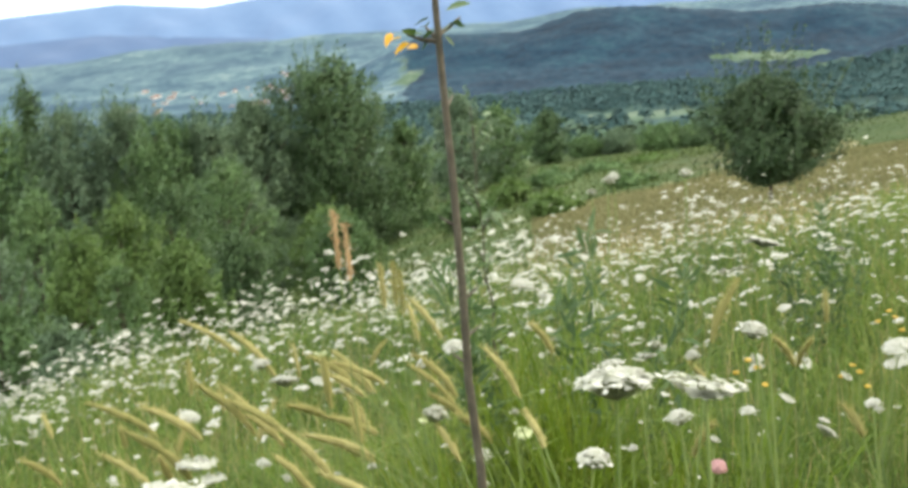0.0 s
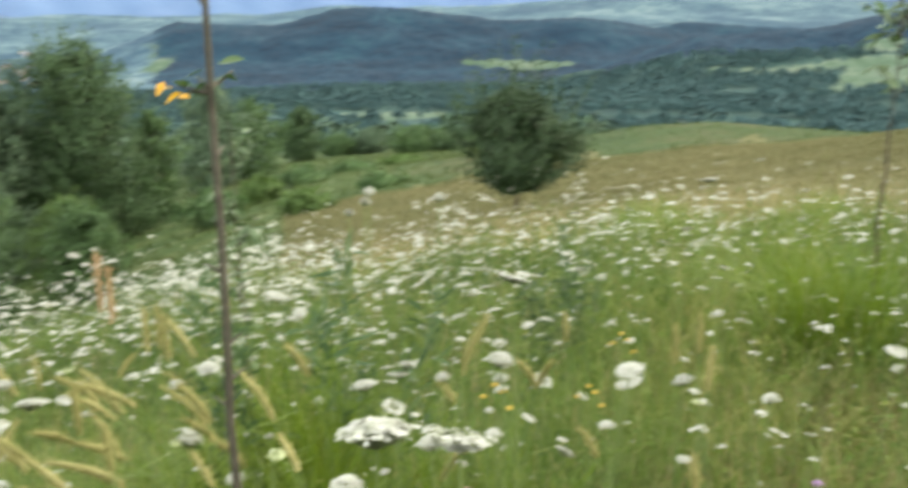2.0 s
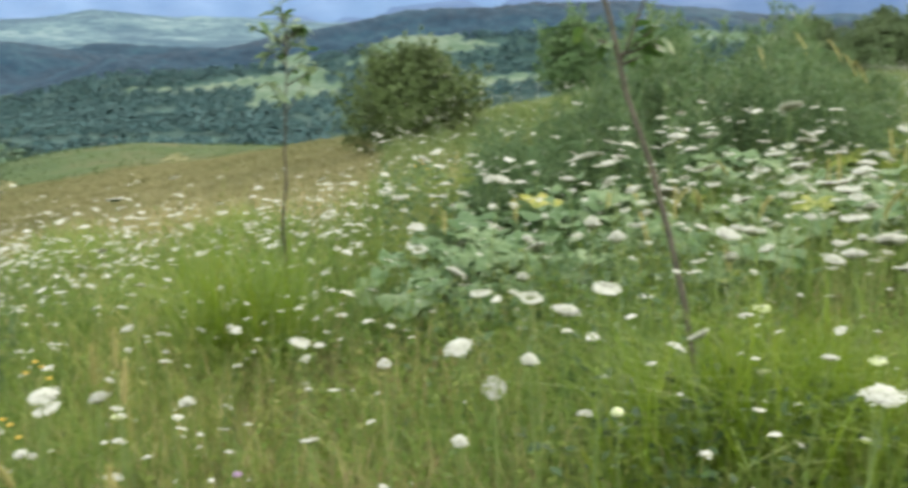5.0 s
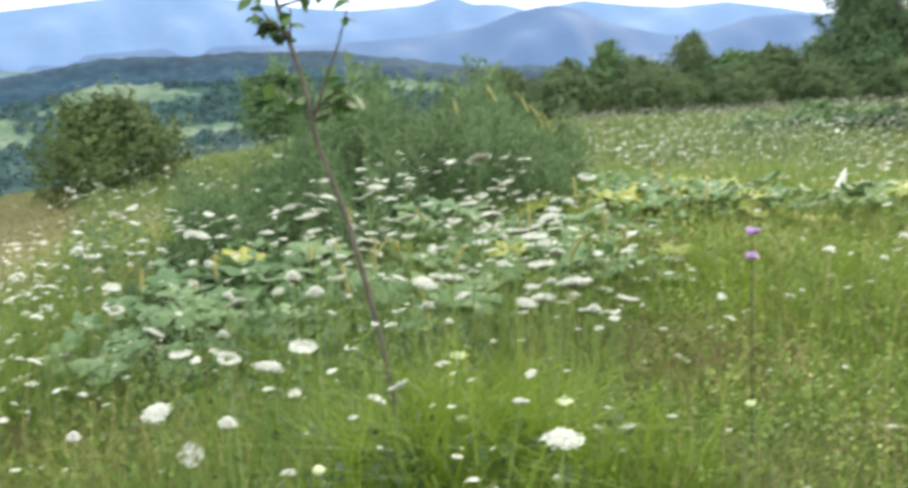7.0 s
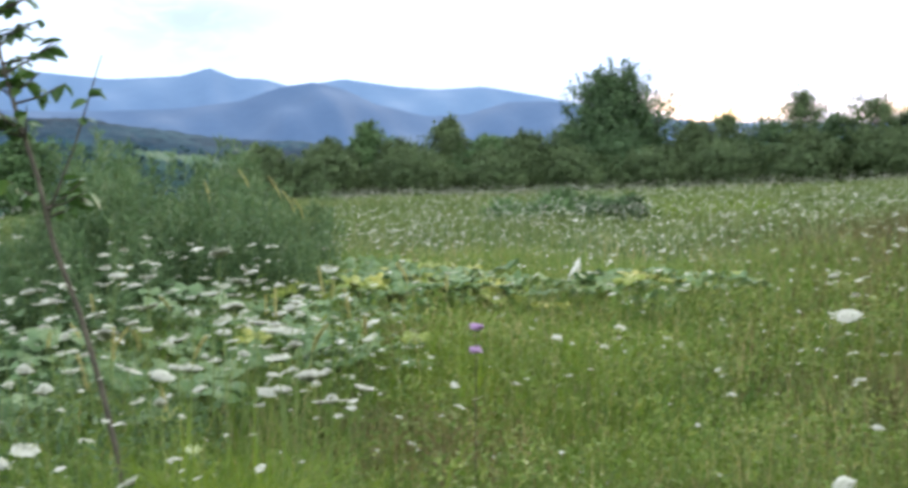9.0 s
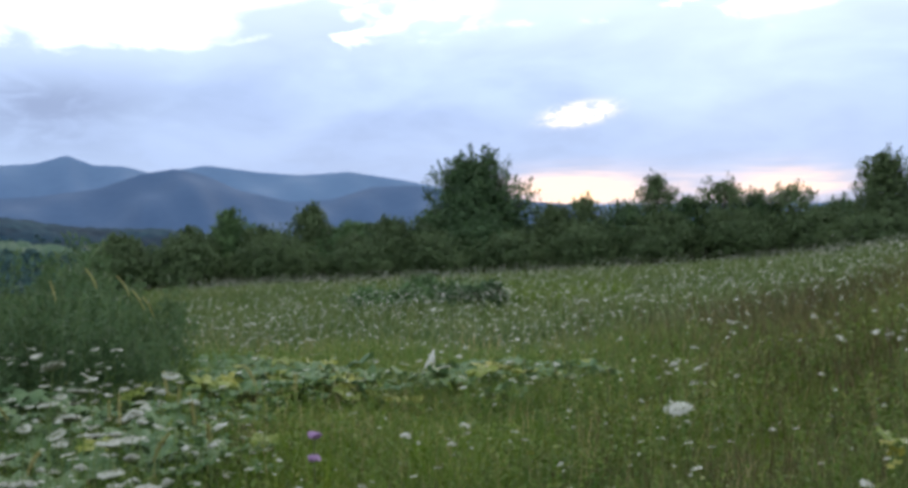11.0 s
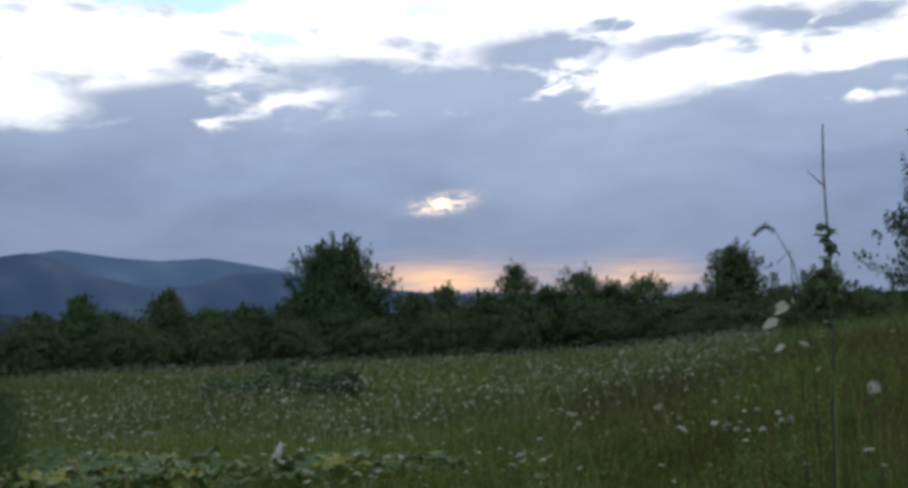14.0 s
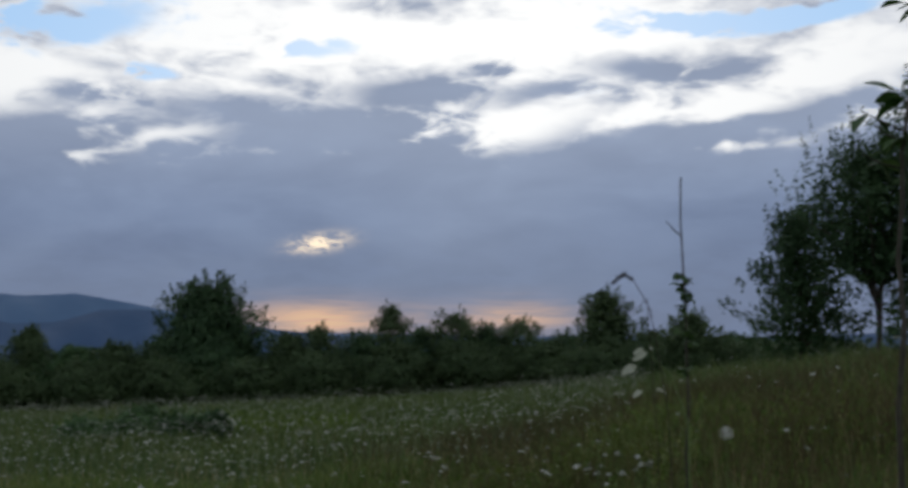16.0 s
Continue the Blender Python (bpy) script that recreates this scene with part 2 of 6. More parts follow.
LEAF = plain("sapling_leaf", [(0, (0.025, 0.061, 0.014)), (0.6, (0.050, 0.101, 0.025)), (1, (0.101, 0.151, 0.043))], 20, 0.45, 0.3, 120, thin=0.3)
PALE_LEAF = plain("sage_leaf", [(0, (0.085, 0.136, 0.068)), (1, (0.204, 0.272, 0.153))], 20, 0.55, 0.3, 120, thin=0.35)
AUTUMN = plain("yellowed_leaf", [(0.0, (0.50, 0.22, 0.03)), (0.4, (0.72, 0.40, 0.04)), (1.0, (0.80, 0.52, 0.08))], 40, 0.5, thin=0.35)
PUMPKIN = plain("gourd_leaf", [(0, (0.046, 0.098, 0.036)), (0.5, (0.086, 0.150, 0.062)), (1, (0.160, 0.220, 0.104))], 10, 0.65, 0.6, 50, thin=0.25, spread=0.6)
PUMPKIN_YELLOW = plain("yellowing_gourd_leaf", [(0, (0.096, 0.153, 0.036)), (0.5, (0.208, 0.246, 0.045)), (1, (0.320, 0.289, 0.063))], 10, 0.5, 0.6, 50, thin=0.3, spread=0.6)
WEED = plain("weed_leaf", [(0, (0.032, 0.068, 0.026)), (0.6, (0.070, 0.122, 0.048)), (1, (0.140, 0.180, 0.082))], 2, 0.6, thin=0.3, island=True)
DEEP_FOLIAGE = plain("deep_green_foliage", [(0, (0.017, 0.040, 0.016)), (0.6, (0.034, 0.069, 0.025)), (1, (0.069, 0.115, 0.040))], 0.8, 0.6, thin=0.2, island=True)
HEDGE_FOLIAGE = plain("hedge_foliage", [(0, (0.042, 0.073, 0.030)), (0.6, (0.080, 0.120, 0.047)), (1, (0.140, 0.178, 0.074))], 0.25, 0.7, thin=0.25, island=True, spread=0.36)
DRY_STAND = plain("browning_grass", [(0, (0.040, 0.036, 0.014)), (0.5, (0.080, 0.066, 0.026)), (1, (0.135, 0.104, 0.048))], 0.5, 0.8, thin=0.25, island=True)
REED = plain("dark_reed", [(0, (0.020, 0.017, 0.012)), (1, (0.07, 0.055, 0.035))], 60, 0.8, 0.5, 300)
CURLED = plain("pale_curled_leaf", [(0, (0.30, 0.32, 0.22)), (1, (0.52, 0.53, 0.42))], 40, 0.6, 0.3, 120, thin=0.35)
DARK_FOLIAGE = plain("dark_foliage", [(0, (0.027, 0.057, 0.024)), (0.6, (0.052, 0.100, 0.037)), (1, (0.096, 0.151, 0.054))], 0.6, 0.6, thin=0.25, island=True, spread=0.36)
FOLIAGE = plain("green_foliage", [(0, (0.037, 0.080, 0.031)), (0.6, (0.075, 0.140, 0.047)), (1, (0.135, 0.199, 0.077))], 0.6, 0.6, thin=0.25, island=True, spread=0.36)
GREY_FOLIAGE = plain("willow_foliage", [(0, (0.042, 0.082, 0.046)), (0.6, (0.084, 0.138, 0.074)), (1, (0.146, 0.200, 0.114))], 0.5, 0.6, thin=0.25, island=True, spread=0.36)
BRIGHT_FOLIAGE = plain("fresh_foliage", [(0, (0.042, 0.084, 0.020)), (0.6, (0.078, 0.138, 0.034)), (1, (0.124, 0.178, 0.056))], 0.6, 0.6, thin=0.3, island=True, spread=0.36)
OLIVE_FOLIAGE = plain("olive_foliage", [(0, (0.038, 0.063, 0.018)), (0.6, (0.071, 0.110, 0.031)), (1, (0.124, 0.158, 0.053))], 0.8, 0.6, thin=0.25, island=True, spread=0.36)
# valley and distant woods: distance haze is mixed into the base colours as blue
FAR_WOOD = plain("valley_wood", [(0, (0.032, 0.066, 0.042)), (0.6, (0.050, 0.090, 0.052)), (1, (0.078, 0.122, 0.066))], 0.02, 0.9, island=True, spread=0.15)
HAZED_WOOD = plain("distant_wood", [(0, (0.024, 0.062, 0.063)), (0.6, (0.031, 0.074, 0.072)), (1, (0.040, 0.090, 0.081))], 0.02, 0.9, island=True, spread=0.12)
WALL = plain("house_plaster", [(0, (0.384, 0.372, 0.347)), (1, (0.496, 0.490, 0.471))], 0.5, 0.9)
ROOF = plain("clay_roof", [(0, (0.17, 0.10, 0.08)), (1, (0.24, 0.16, 0.13))], 0.5, 0.9)
PALE_WOOD = plain("weathered_pale_wood", [(0.0, (0.34, 0.34, 0.30)), (1.0, (0.54, 0.54, 0.49))], 12, 0.8, 0.5, 90)


def terrain_material(name, cols, scale, rough=0.95, bump=0.5):
    return plain(name, cols, scale, rough, bump, scale * 14, coords="World", spread=0.0)


def blended_land(name, layers, scale, bump):
    """Ground covers laid over one another, each where its attribute says, with ragged edges."""
    m = bpy.data.materials.new(name)
    m.use_nodes = True
    nt = m.node_tree
    nt.nodes.clear()
    out = nt.nodes.new("ShaderNodeOutputMaterial")
    place = nt.nodes.new("ShaderNodeNewGeometry").outputs["Position"]
    colour = None
    for k, (attribute, stops, size) in enumerate(layers):
        fac = calc(nt, "ADD", calc(nt, "MULTIPLY", noise_tex(nt, place, size, 5.0, 0.6), 0.65), calc(nt, "MULTIPLY", noise_tex(nt, place, size * 8, 4.0, 0.6), 0.35))
        ramp = nt.nodes.new("ShaderNodeValToRGB")
        nt.links.new(remap(nt, fac, 0.34, 0.66, 0.0, 1.0, False), ramp.inputs[0])
        e = ramp.color_ramp.elements
        while len(e) < len(stops):
            e.new(0.5)
        for n, (at, col) in enumerate(stops):
            e[n].position, e[n].color = at, (*col, 1)
        if colour is None:
            colour = ramp.outputs[0]
            continue
        a = nt.nodes.new("ShaderNodeAttribute")
        a.attribute_name = attribute
        edge = calc(nt, "ADD", a.outputs["Fac"], calc(nt, "MULTIPLY", calc(nt, "SUBTRACT", noise_tex(nt, place, scale * 3, 5.0), 0.5), 0.9))
        colour = mix(nt, remap(nt, edge, 0.4, 0.6), colour, ramp.outputs[0])
    bsdf = nt.nodes.new("ShaderNodeBsdfPrincipled")
    bsdf.inputs["Roughness"].default_value, bsdf.inputs["Specular IOR Level"].default_value = 0.95, 0.1
    nt.links.new(colour, bsdf.inputs["Base Color"])
    b = nt.nodes.new("ShaderNodeBump")
    b.inputs["Strength"].default_value, b.inputs["Distance"].default_value = 0.6, bump
    nt.links.new(noise_tex(nt, place, 0.35 / bump, 4.0), b.inputs["Height"])
    nt.links.new(b.outputs[0], bsdf.inputs["Normal"])
    nt.links.new(bsdf.outputs[0], out.inputs[0])
    return m


ROUGH_GRASS = plain("rough_pasture_grass", [(0, (0.028, 0.052, 0.014)), (0.6, (0.056, 0.084, 0.022)), (1, (0.104, 0.116, 0.044))], 0.1, 0.7, thin=0.3, island=True)
HILLSIDE = blended_land("hillside", [("", [(0.0, (0.035, 0.055, 0.016)), (0.5, (0.065, 0.09, 0.025)), (1.0, (0.12, 0.12, 0.045))], 0.9),
                                     ("rough", [(0.0, (0.022, 0.044, 0.013)), (0.5, (0.042, 0.070, 0.020)), (1.0, (0.088, 0.100, 0.038))], 0.35),
                                     ("knoll", [(0.0, (0.017, 0.036, 0.009)), (0.4, (0.031, 0.056, 0.014)), (0.65, (0.046, 0.055, 0.019)), (1.0, (0.085, 0.078, 0.036))], 0.22),
                                     ("dry", [(0.0, (0.054, 0.068, 0.022)), (0.45, (0.094, 0.093, 0.037)), (1.0, (0.150, 0.128, 0.066))], 0.16)], 0.1, 0.05)
# far groves, woods and farmland carry the haze of distance as blue base colour
HAZED_LAND = blended_land("far_land", [("", [(0.0, (0.040, 0.075, 0.040)), (0.40, (0.054, 0.092, 0.058)), (0.55, (0.074, 0.110, 0.074)), (1.0, (0.108, 0.134, 0.094))], 0.012),
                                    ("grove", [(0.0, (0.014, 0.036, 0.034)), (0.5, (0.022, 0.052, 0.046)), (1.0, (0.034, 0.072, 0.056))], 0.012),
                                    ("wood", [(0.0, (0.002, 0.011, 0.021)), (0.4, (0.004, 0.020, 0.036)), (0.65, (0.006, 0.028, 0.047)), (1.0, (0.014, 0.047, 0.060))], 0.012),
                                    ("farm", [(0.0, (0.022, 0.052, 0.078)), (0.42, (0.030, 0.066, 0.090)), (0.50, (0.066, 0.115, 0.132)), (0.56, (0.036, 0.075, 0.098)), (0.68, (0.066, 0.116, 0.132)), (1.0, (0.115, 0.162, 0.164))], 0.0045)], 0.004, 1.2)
# the blue air haze over both ranges is painted into their base colours
MOUNTAIN = terrain_material("haze_blue_mountain", [(0, (0.038, 0.075, 0.145)), (1, (0.052, 0.096, 0.175))], 0.003, bump=0.0)
FAR_MOUNTAIN = terrain_material("haze_blue_far_mountain", [(0, (0.071, 0.127, 0.223)), (1, (0.088, 0.153, 0.252))], 0.002, bump=0.0)


# ---- helpers for meshes ----
def mesh_np(name, verts, groups, mats, slots=None, smooth=False):
    """A mesh from an array of points and arrays of faces, each array of one face size."""
    me = bpy.data.meshes.new(name)
    verts = np.asarray(verts, np.float32).reshape(-1, 3)
    me.vertices.add(len(verts))
    me.vertices.foreach_set("co", verts.ravel())
    loops = np.concatenate([np.asarray(g, np.int32).ravel() for g in groups])
    sizes = np.concatenate([np.full(len(g), np.asarray(g).shape[1], np.int32) for g in groups])
    me.loops.add(len(loops))
    me.loops.foreach_set("vertex_index", loops)
    me.polygons.add(len(sizes))
    me.polygons.foreach_set("loop_start", np.concatenate([[0], np.cumsum(sizes)[:-1]]).astype(np.int32))
    for m in mats if isinstance(mats, (list, tuple)) else [mats]:
        me.materials.append(m)
    if slots is not None:
        me.polygons.foreach_set("material_index", np.asarray(slots, np.int32))
    if smooth:
        me.polygons.foreach_set("use_smooth", np.ones(len(sizes), bool))
    me.update(calc_edges=True)
    me.validate()
    return me


def part(name, me, parent, label=""):
    ob = new(name, me)
    ob.parent = parent
    return tagged(ob, label)


def thing(name, x, y, z, label, category, group="", turn=0.0, kind=""):
    ob = new(name)
    ob.empty_display_size = 0.1
    ob.matrix_basis = pose(x, y, z, 0, 0, turn)
    return tagged(ob, label, category, group, kind)


def tubes(lines, sides=6):
    """Points and quads of tapered tubes; each line is a list of (point, radius)."""
    vs, fs = [], []
    for line in lines:
        pts = np.array([p for p, _ in line], float)
        base = sum(len(v) for v in vs)
        for k, (p, r) in enumerate(line):
            d = pts[min(k + 1, len(pts) - 1)] - pts[max(k - 1, 0)]
            d /= np.linalg.norm(d) + 1e-9
            a = np.cross(d, (0.3, 1, 0.2) if abs(d[1]) < 0.9 else (1, 0, 0))
            a /= np.linalg.norm(a)
            b = np.cross(d, a)
            t = np.arange(sides) * 2 * math.pi / sides
            vs.append(np.asarray(p, float) + r * (np.cos(t)[:, None] * a + np.sin(t)[:, None] * b))
        for k in range(len(line) - 1):
            for s in range(sides):
                fs.append((base + k * sides + s, base + k * sides + (s + 1) % sides, base + (k + 1) * sides + (s + 1) % sides, base + (k + 1) * sides + s))
    return np.concatenate(vs), np.array(fs)


def leaves(rng, at, size, droop=0.0, slim=0.55, out=None):
    """One four-cornered leaf, folded by its length, at each point."""
    n = len(at)
    along = rng.normal(size=(n, 3))
    if out is not None:
        along += out * 1.2
    along[:, 2] -= droop
    along /= np.linalg.norm(along, axis=1)[:, None] + 1e-9
    side = np.cross(along, rng.normal(size=(n, 3)))
    side /= np.linalg.norm(side, axis=1)[:, None] + 1e-9
    up = np.cross(along, side)
    s = (size * rng.uniform(0.6, 1.35, n))[:, None]
    v = np.stack([at, at + s * (0.5 * along + 0.5 * slim * side + 0.12 * up), at + s * along, at + s * (0.5 * along - 0.5 * slim * side + 0.12 * up)], 1)
    f = np.arange(n)[:, None] * 4 + np.arange(4)
    return v.reshape(-1, 3), f


def facing_leaves(rng, at, size, slim, normal, scatter=0.45):
    """One folded four-cornered leaf at each point, its face turned roughly along the normal given."""
    n = len(at)
    nrm = normal / (np.linalg.norm(normal, axis=1)[:, None] + 1e-9) + rng.normal(size=(n, 3)) * scatter
    nrm /= np.linalg.norm(nrm, axis=1)[:, None] + 1e-9
    along = np.cross(nrm, rng.normal(size=(n, 3)))
    along /= np.linalg.norm(along, axis=1)[:, None] + 1e-9
    side = np.cross(nrm, along)
    s = (size * rng.uniform(0.6, 1.35, n))[:, None]
    v = np.stack([at - s * 0.5 * along, at + s * (0.5 * slim * side + 0.12 * nrm), at + s * 0.5 * along, at + s * (-0.5 * slim * side + 0.12 * nrm)], 1)
    return v.reshape(-1, 3), np.arange(n)[:, None] * 4 + np.arange(4)


# ---- the lie of the land ----
RADII = (0, 3, 8, 15, 30, 60, 120, 250, 450)
SLOPES = {  # heights of the ground along lines from where the camera stands, by compass turn to the left
    60: (0, -0.1, -0.9, -3.0, -8, -12, -16, -30, -48), 25: (0, -0.15, -1.15, -3.6, -8.5, -11, -15, -30, -48),
    10: (0, -0.1, -0.75, -2.6, -6.5, -9.5, -13, -28, -48), -3: (0, 0.0, -0.5, -1.6, -3.5, -5.6, -9.0, -24, -48),
    -15: (0, 0.0, -0.3, -0.85, -2.3, -4.4, -8.2, -24, -48), -24: (0, 0.0, -0.2, -0.6, -1.6, -3.3, -6.8, -26, -48),
    -30: (0, 0.0, -0.15, -0.42, -1.05, -3.8, -10, -28, -48), -38: (0, 0.0, -0.02, -0.2, -0.55, -3.0, -9, -28, -48),
    -46: (0, 0.05, 0.1, 0.1, -0.1, -0.9, -6, -24, -45), -60: (0, 0.1, 0.25, 0.25, 0.1, -0.4, -2.0, -16, -40),
    -75: (0, 0.1, 0.2, 0.25, 0.3, -0.05, -0.4, -10, -35), -87: (0, 0.15, 0.38, 0.5, 0.6, 0.5, 0.3, -8, -30),
    -95: (0, 0.25, 0.75, 0.95, 1.0, 1.0, 1.0, -4, -20), -106: (0, 0.4, 0.95, 1.35, 1.7, 1.9, 2, 0, -10),
    -160: (0, 0.3, 0.9, 1.7, 3, 5, 8, 12, 14), -230: (0, 0.1, 0.1, 0, 0, 0.5, 2, 4, -8), -300: (0, -0.1, -0.9, -3.0, -8, -12, -16, -30, -48)}
_az = np.array(sorted(SLOPES))
_tab = np.array([SLOPES[a] for a in _az], float)
_fine_az = np.arange(-300, 60.5, 1.0)
_fine_u = np.linspace(0, 1, 161)


def to_u(r):
    return np.log1p(np.asarray(r, float) / 2.0) / math.log1p(225.0)


_mid = np.stack([np.interp(_fine_az, _az, _tab[:, k]) for k in range(len(RADII))], 1)
_grid = np.stack([np.interp(_fine_u, to_u(RADII), row) for row in _mid])
for _ in range(14):
    _grid[:, 1:-1] = (_grid[:, :-2] + 2 * _grid[:, 1:-1] + _grid[:, 2:]) / 4
    _grid[1:-1] = (_grid[:-2] + 2 * _grid[1:-1] + _grid[2:]) / 4


def ground(x, y):
    """Height of the ground within 450 m, for numbers or arrays."""
    x, y = np.asarray(x, float), np.asarray(y, float)
    az = np.degrees(np.arctan2(-x, y))
    az = np.where(az > 60, az - 360, az)
    i = np.clip(az + 300, 0, 359.999)
    j = np.clip(to_u(np.hypot(x, y)) * 160, 0, 159.999)
    a, b = i.astype(int), j.astype(int)
    fa, fb = i - a, j - b
    g = _grid
    z = (g[a, b] * (1 - fa) + g[a + 1, b] * fa) * (1 - fb) + (g[a, b + 1] * (1 - fa) + g[a + 1, b + 1] * fa) * fb
    bump = 0.05 * np.sin(x * 1.7 + 2 * np.sin(y * 0.9)) * np.sin(y * 1.3 + 1.1) * np.clip(np.hypot(x, y) / 4, 0, 1)
    hump = 0.85 * np.exp(-((x - 22.0) / 9.0) ** 2 - ((y - 51.0) / 11.0) ** 2)
    return z + bump + hump


def ridge(az, knots):
    return np.interp(az, [k[0] for k in knots], [k[1] for k in knots])


# crest heights in degrees over the eye, by compass turn
RIDGE_LINE = ((-150, -2), (-40, -2), (-28, -1.6), (-24.5, -0.3), (-22.9, 0.5), (-20.6, 0.97), (-18.7, 1.28), (-15.3, 1.22), (-12.8, 1.5), (-6.8, 1.58), (-3.5, 1.05), (0.6, 1.1), (3.0, 0.2), (5, -0.6), (12, -1.3), (30, -1.2))
SPUR_LINE = ((-150, 1.0), (-110, 1.3), (-90, 0.6), (-66, 0.3), (-58.6, 0.9), (-55.2, 1.1), (-52.4, 1.55), (-48.5, 1.72), (-42, 1.95), (-38.1, 2.0), (-35.3, 1.45), (-32.1, 0.95), (-29.5, 0.5), (-26, 0.3), (-24, 0.3), (-23.0, -0.2), (-19.8, -1.3), (-16.4, -1.75), (-12, -2.1), (30, -2.6))
FARM_LINE = ((-150, 0.5), (-60, 0.6), (-34, 1.4), (-29, 1.85), (-25, 2.1), (-23.5, 2.2), (-19, 1.95), (-15, 1.75), (-8, 1.7), (0, 1.45), (5, 1.5), (10, 1.45), (20, 0.95), (30, 0.8))
# fields and clearings: compass turn, distance, half width in degrees, half depth, both slanting
CLEARINGS = ((-15.8, 1600, 2.6, 30, 0), (-18.3, 1368, 1.3, 60, 0), (-31.2, 1175, 3.6, 34, 0), (-26.5, 1160, 2.2, 18, 0), (-32.6, 1080, 2.2, 80, 0), (-30.6, 1000, 1.6, 36, 0), (-38.6, 1272, 2.4, 32, 0),
             (-40.6, 1236, 1.8, 18, 0), (-43.0, 1080, 2.4, 34, 0), (-36.4, 1215, 1.2, 28, 0), (-9.0, 842, 3.4, 44, 0), (-4.5, 600, 1.2, 26, 0), (-53.5, 1255, 2.7, 16, 0), (-32.6, 1270, 0.9, 40, 0))


def wavy(x, y, size, seed=0.0):
    x, y = x / size + seed, y / size - seed
    return (np.sin(x + 1.7 * np.sin(y * 0.7)) * np.sin(y * 1.1 + 1.3 * np.sin(x * 0.8)) + 0.5 * np.sin(2.3 * x + y) * np.sin(2.1 * y - 0.7 * x) + 0.25 * np.sin(5.1 * x - 2.2 * y) * np.sin(4.7 * y + x))


def far_land(az, r):
    """Height beyond 450 m: valley floor, two wooded ridges, then farmed hills."""
    x, y = -np.sin(np.radians(az)) * r, np.cos(np.radians(az)) * r
    floor = -48 + 3 * wavy(x, y, 120.0)

    def hill(line, at, w, seed, rough):
        top = np.maximum(0, np.tan(np.radians(ridge(az, line))) * at + 49)
        return top * np.exp(-((r - at) / np.where(r < at, w, 600.0)) ** 2) * (1 + rough * wavy(x, y, 150.0, seed))

    return floor + np.maximum(np.maximum(hill(SPUR_LINE, 1500, 330.0, 3.0, 0.08), hill(RIDGE_LINE, 2050, 380.0, 2.0, 0.09)), hill(FARM_LINE, 3000, 800.0, 5.0, 0.06))


def open_land(az, r):
    """How far a place in the valley is field rather than wood, 0 to 1."""
    total = np.zeros(np.broadcast(az, r).shape)
    for a0, r0, da, dr, slant in CLEARINGS:
        u, v = (az - a0) / da, (r - r0 - slant * (az - a0)) / dr
        q = u * u + v * v + 0.25 * np.sin(az * 5.1 + r * 0.017)
        total = np.maximum(total, np.clip((1.25 - q) / 0.45, 0, 1))
    return total


rng = np.random.default_rng(4)


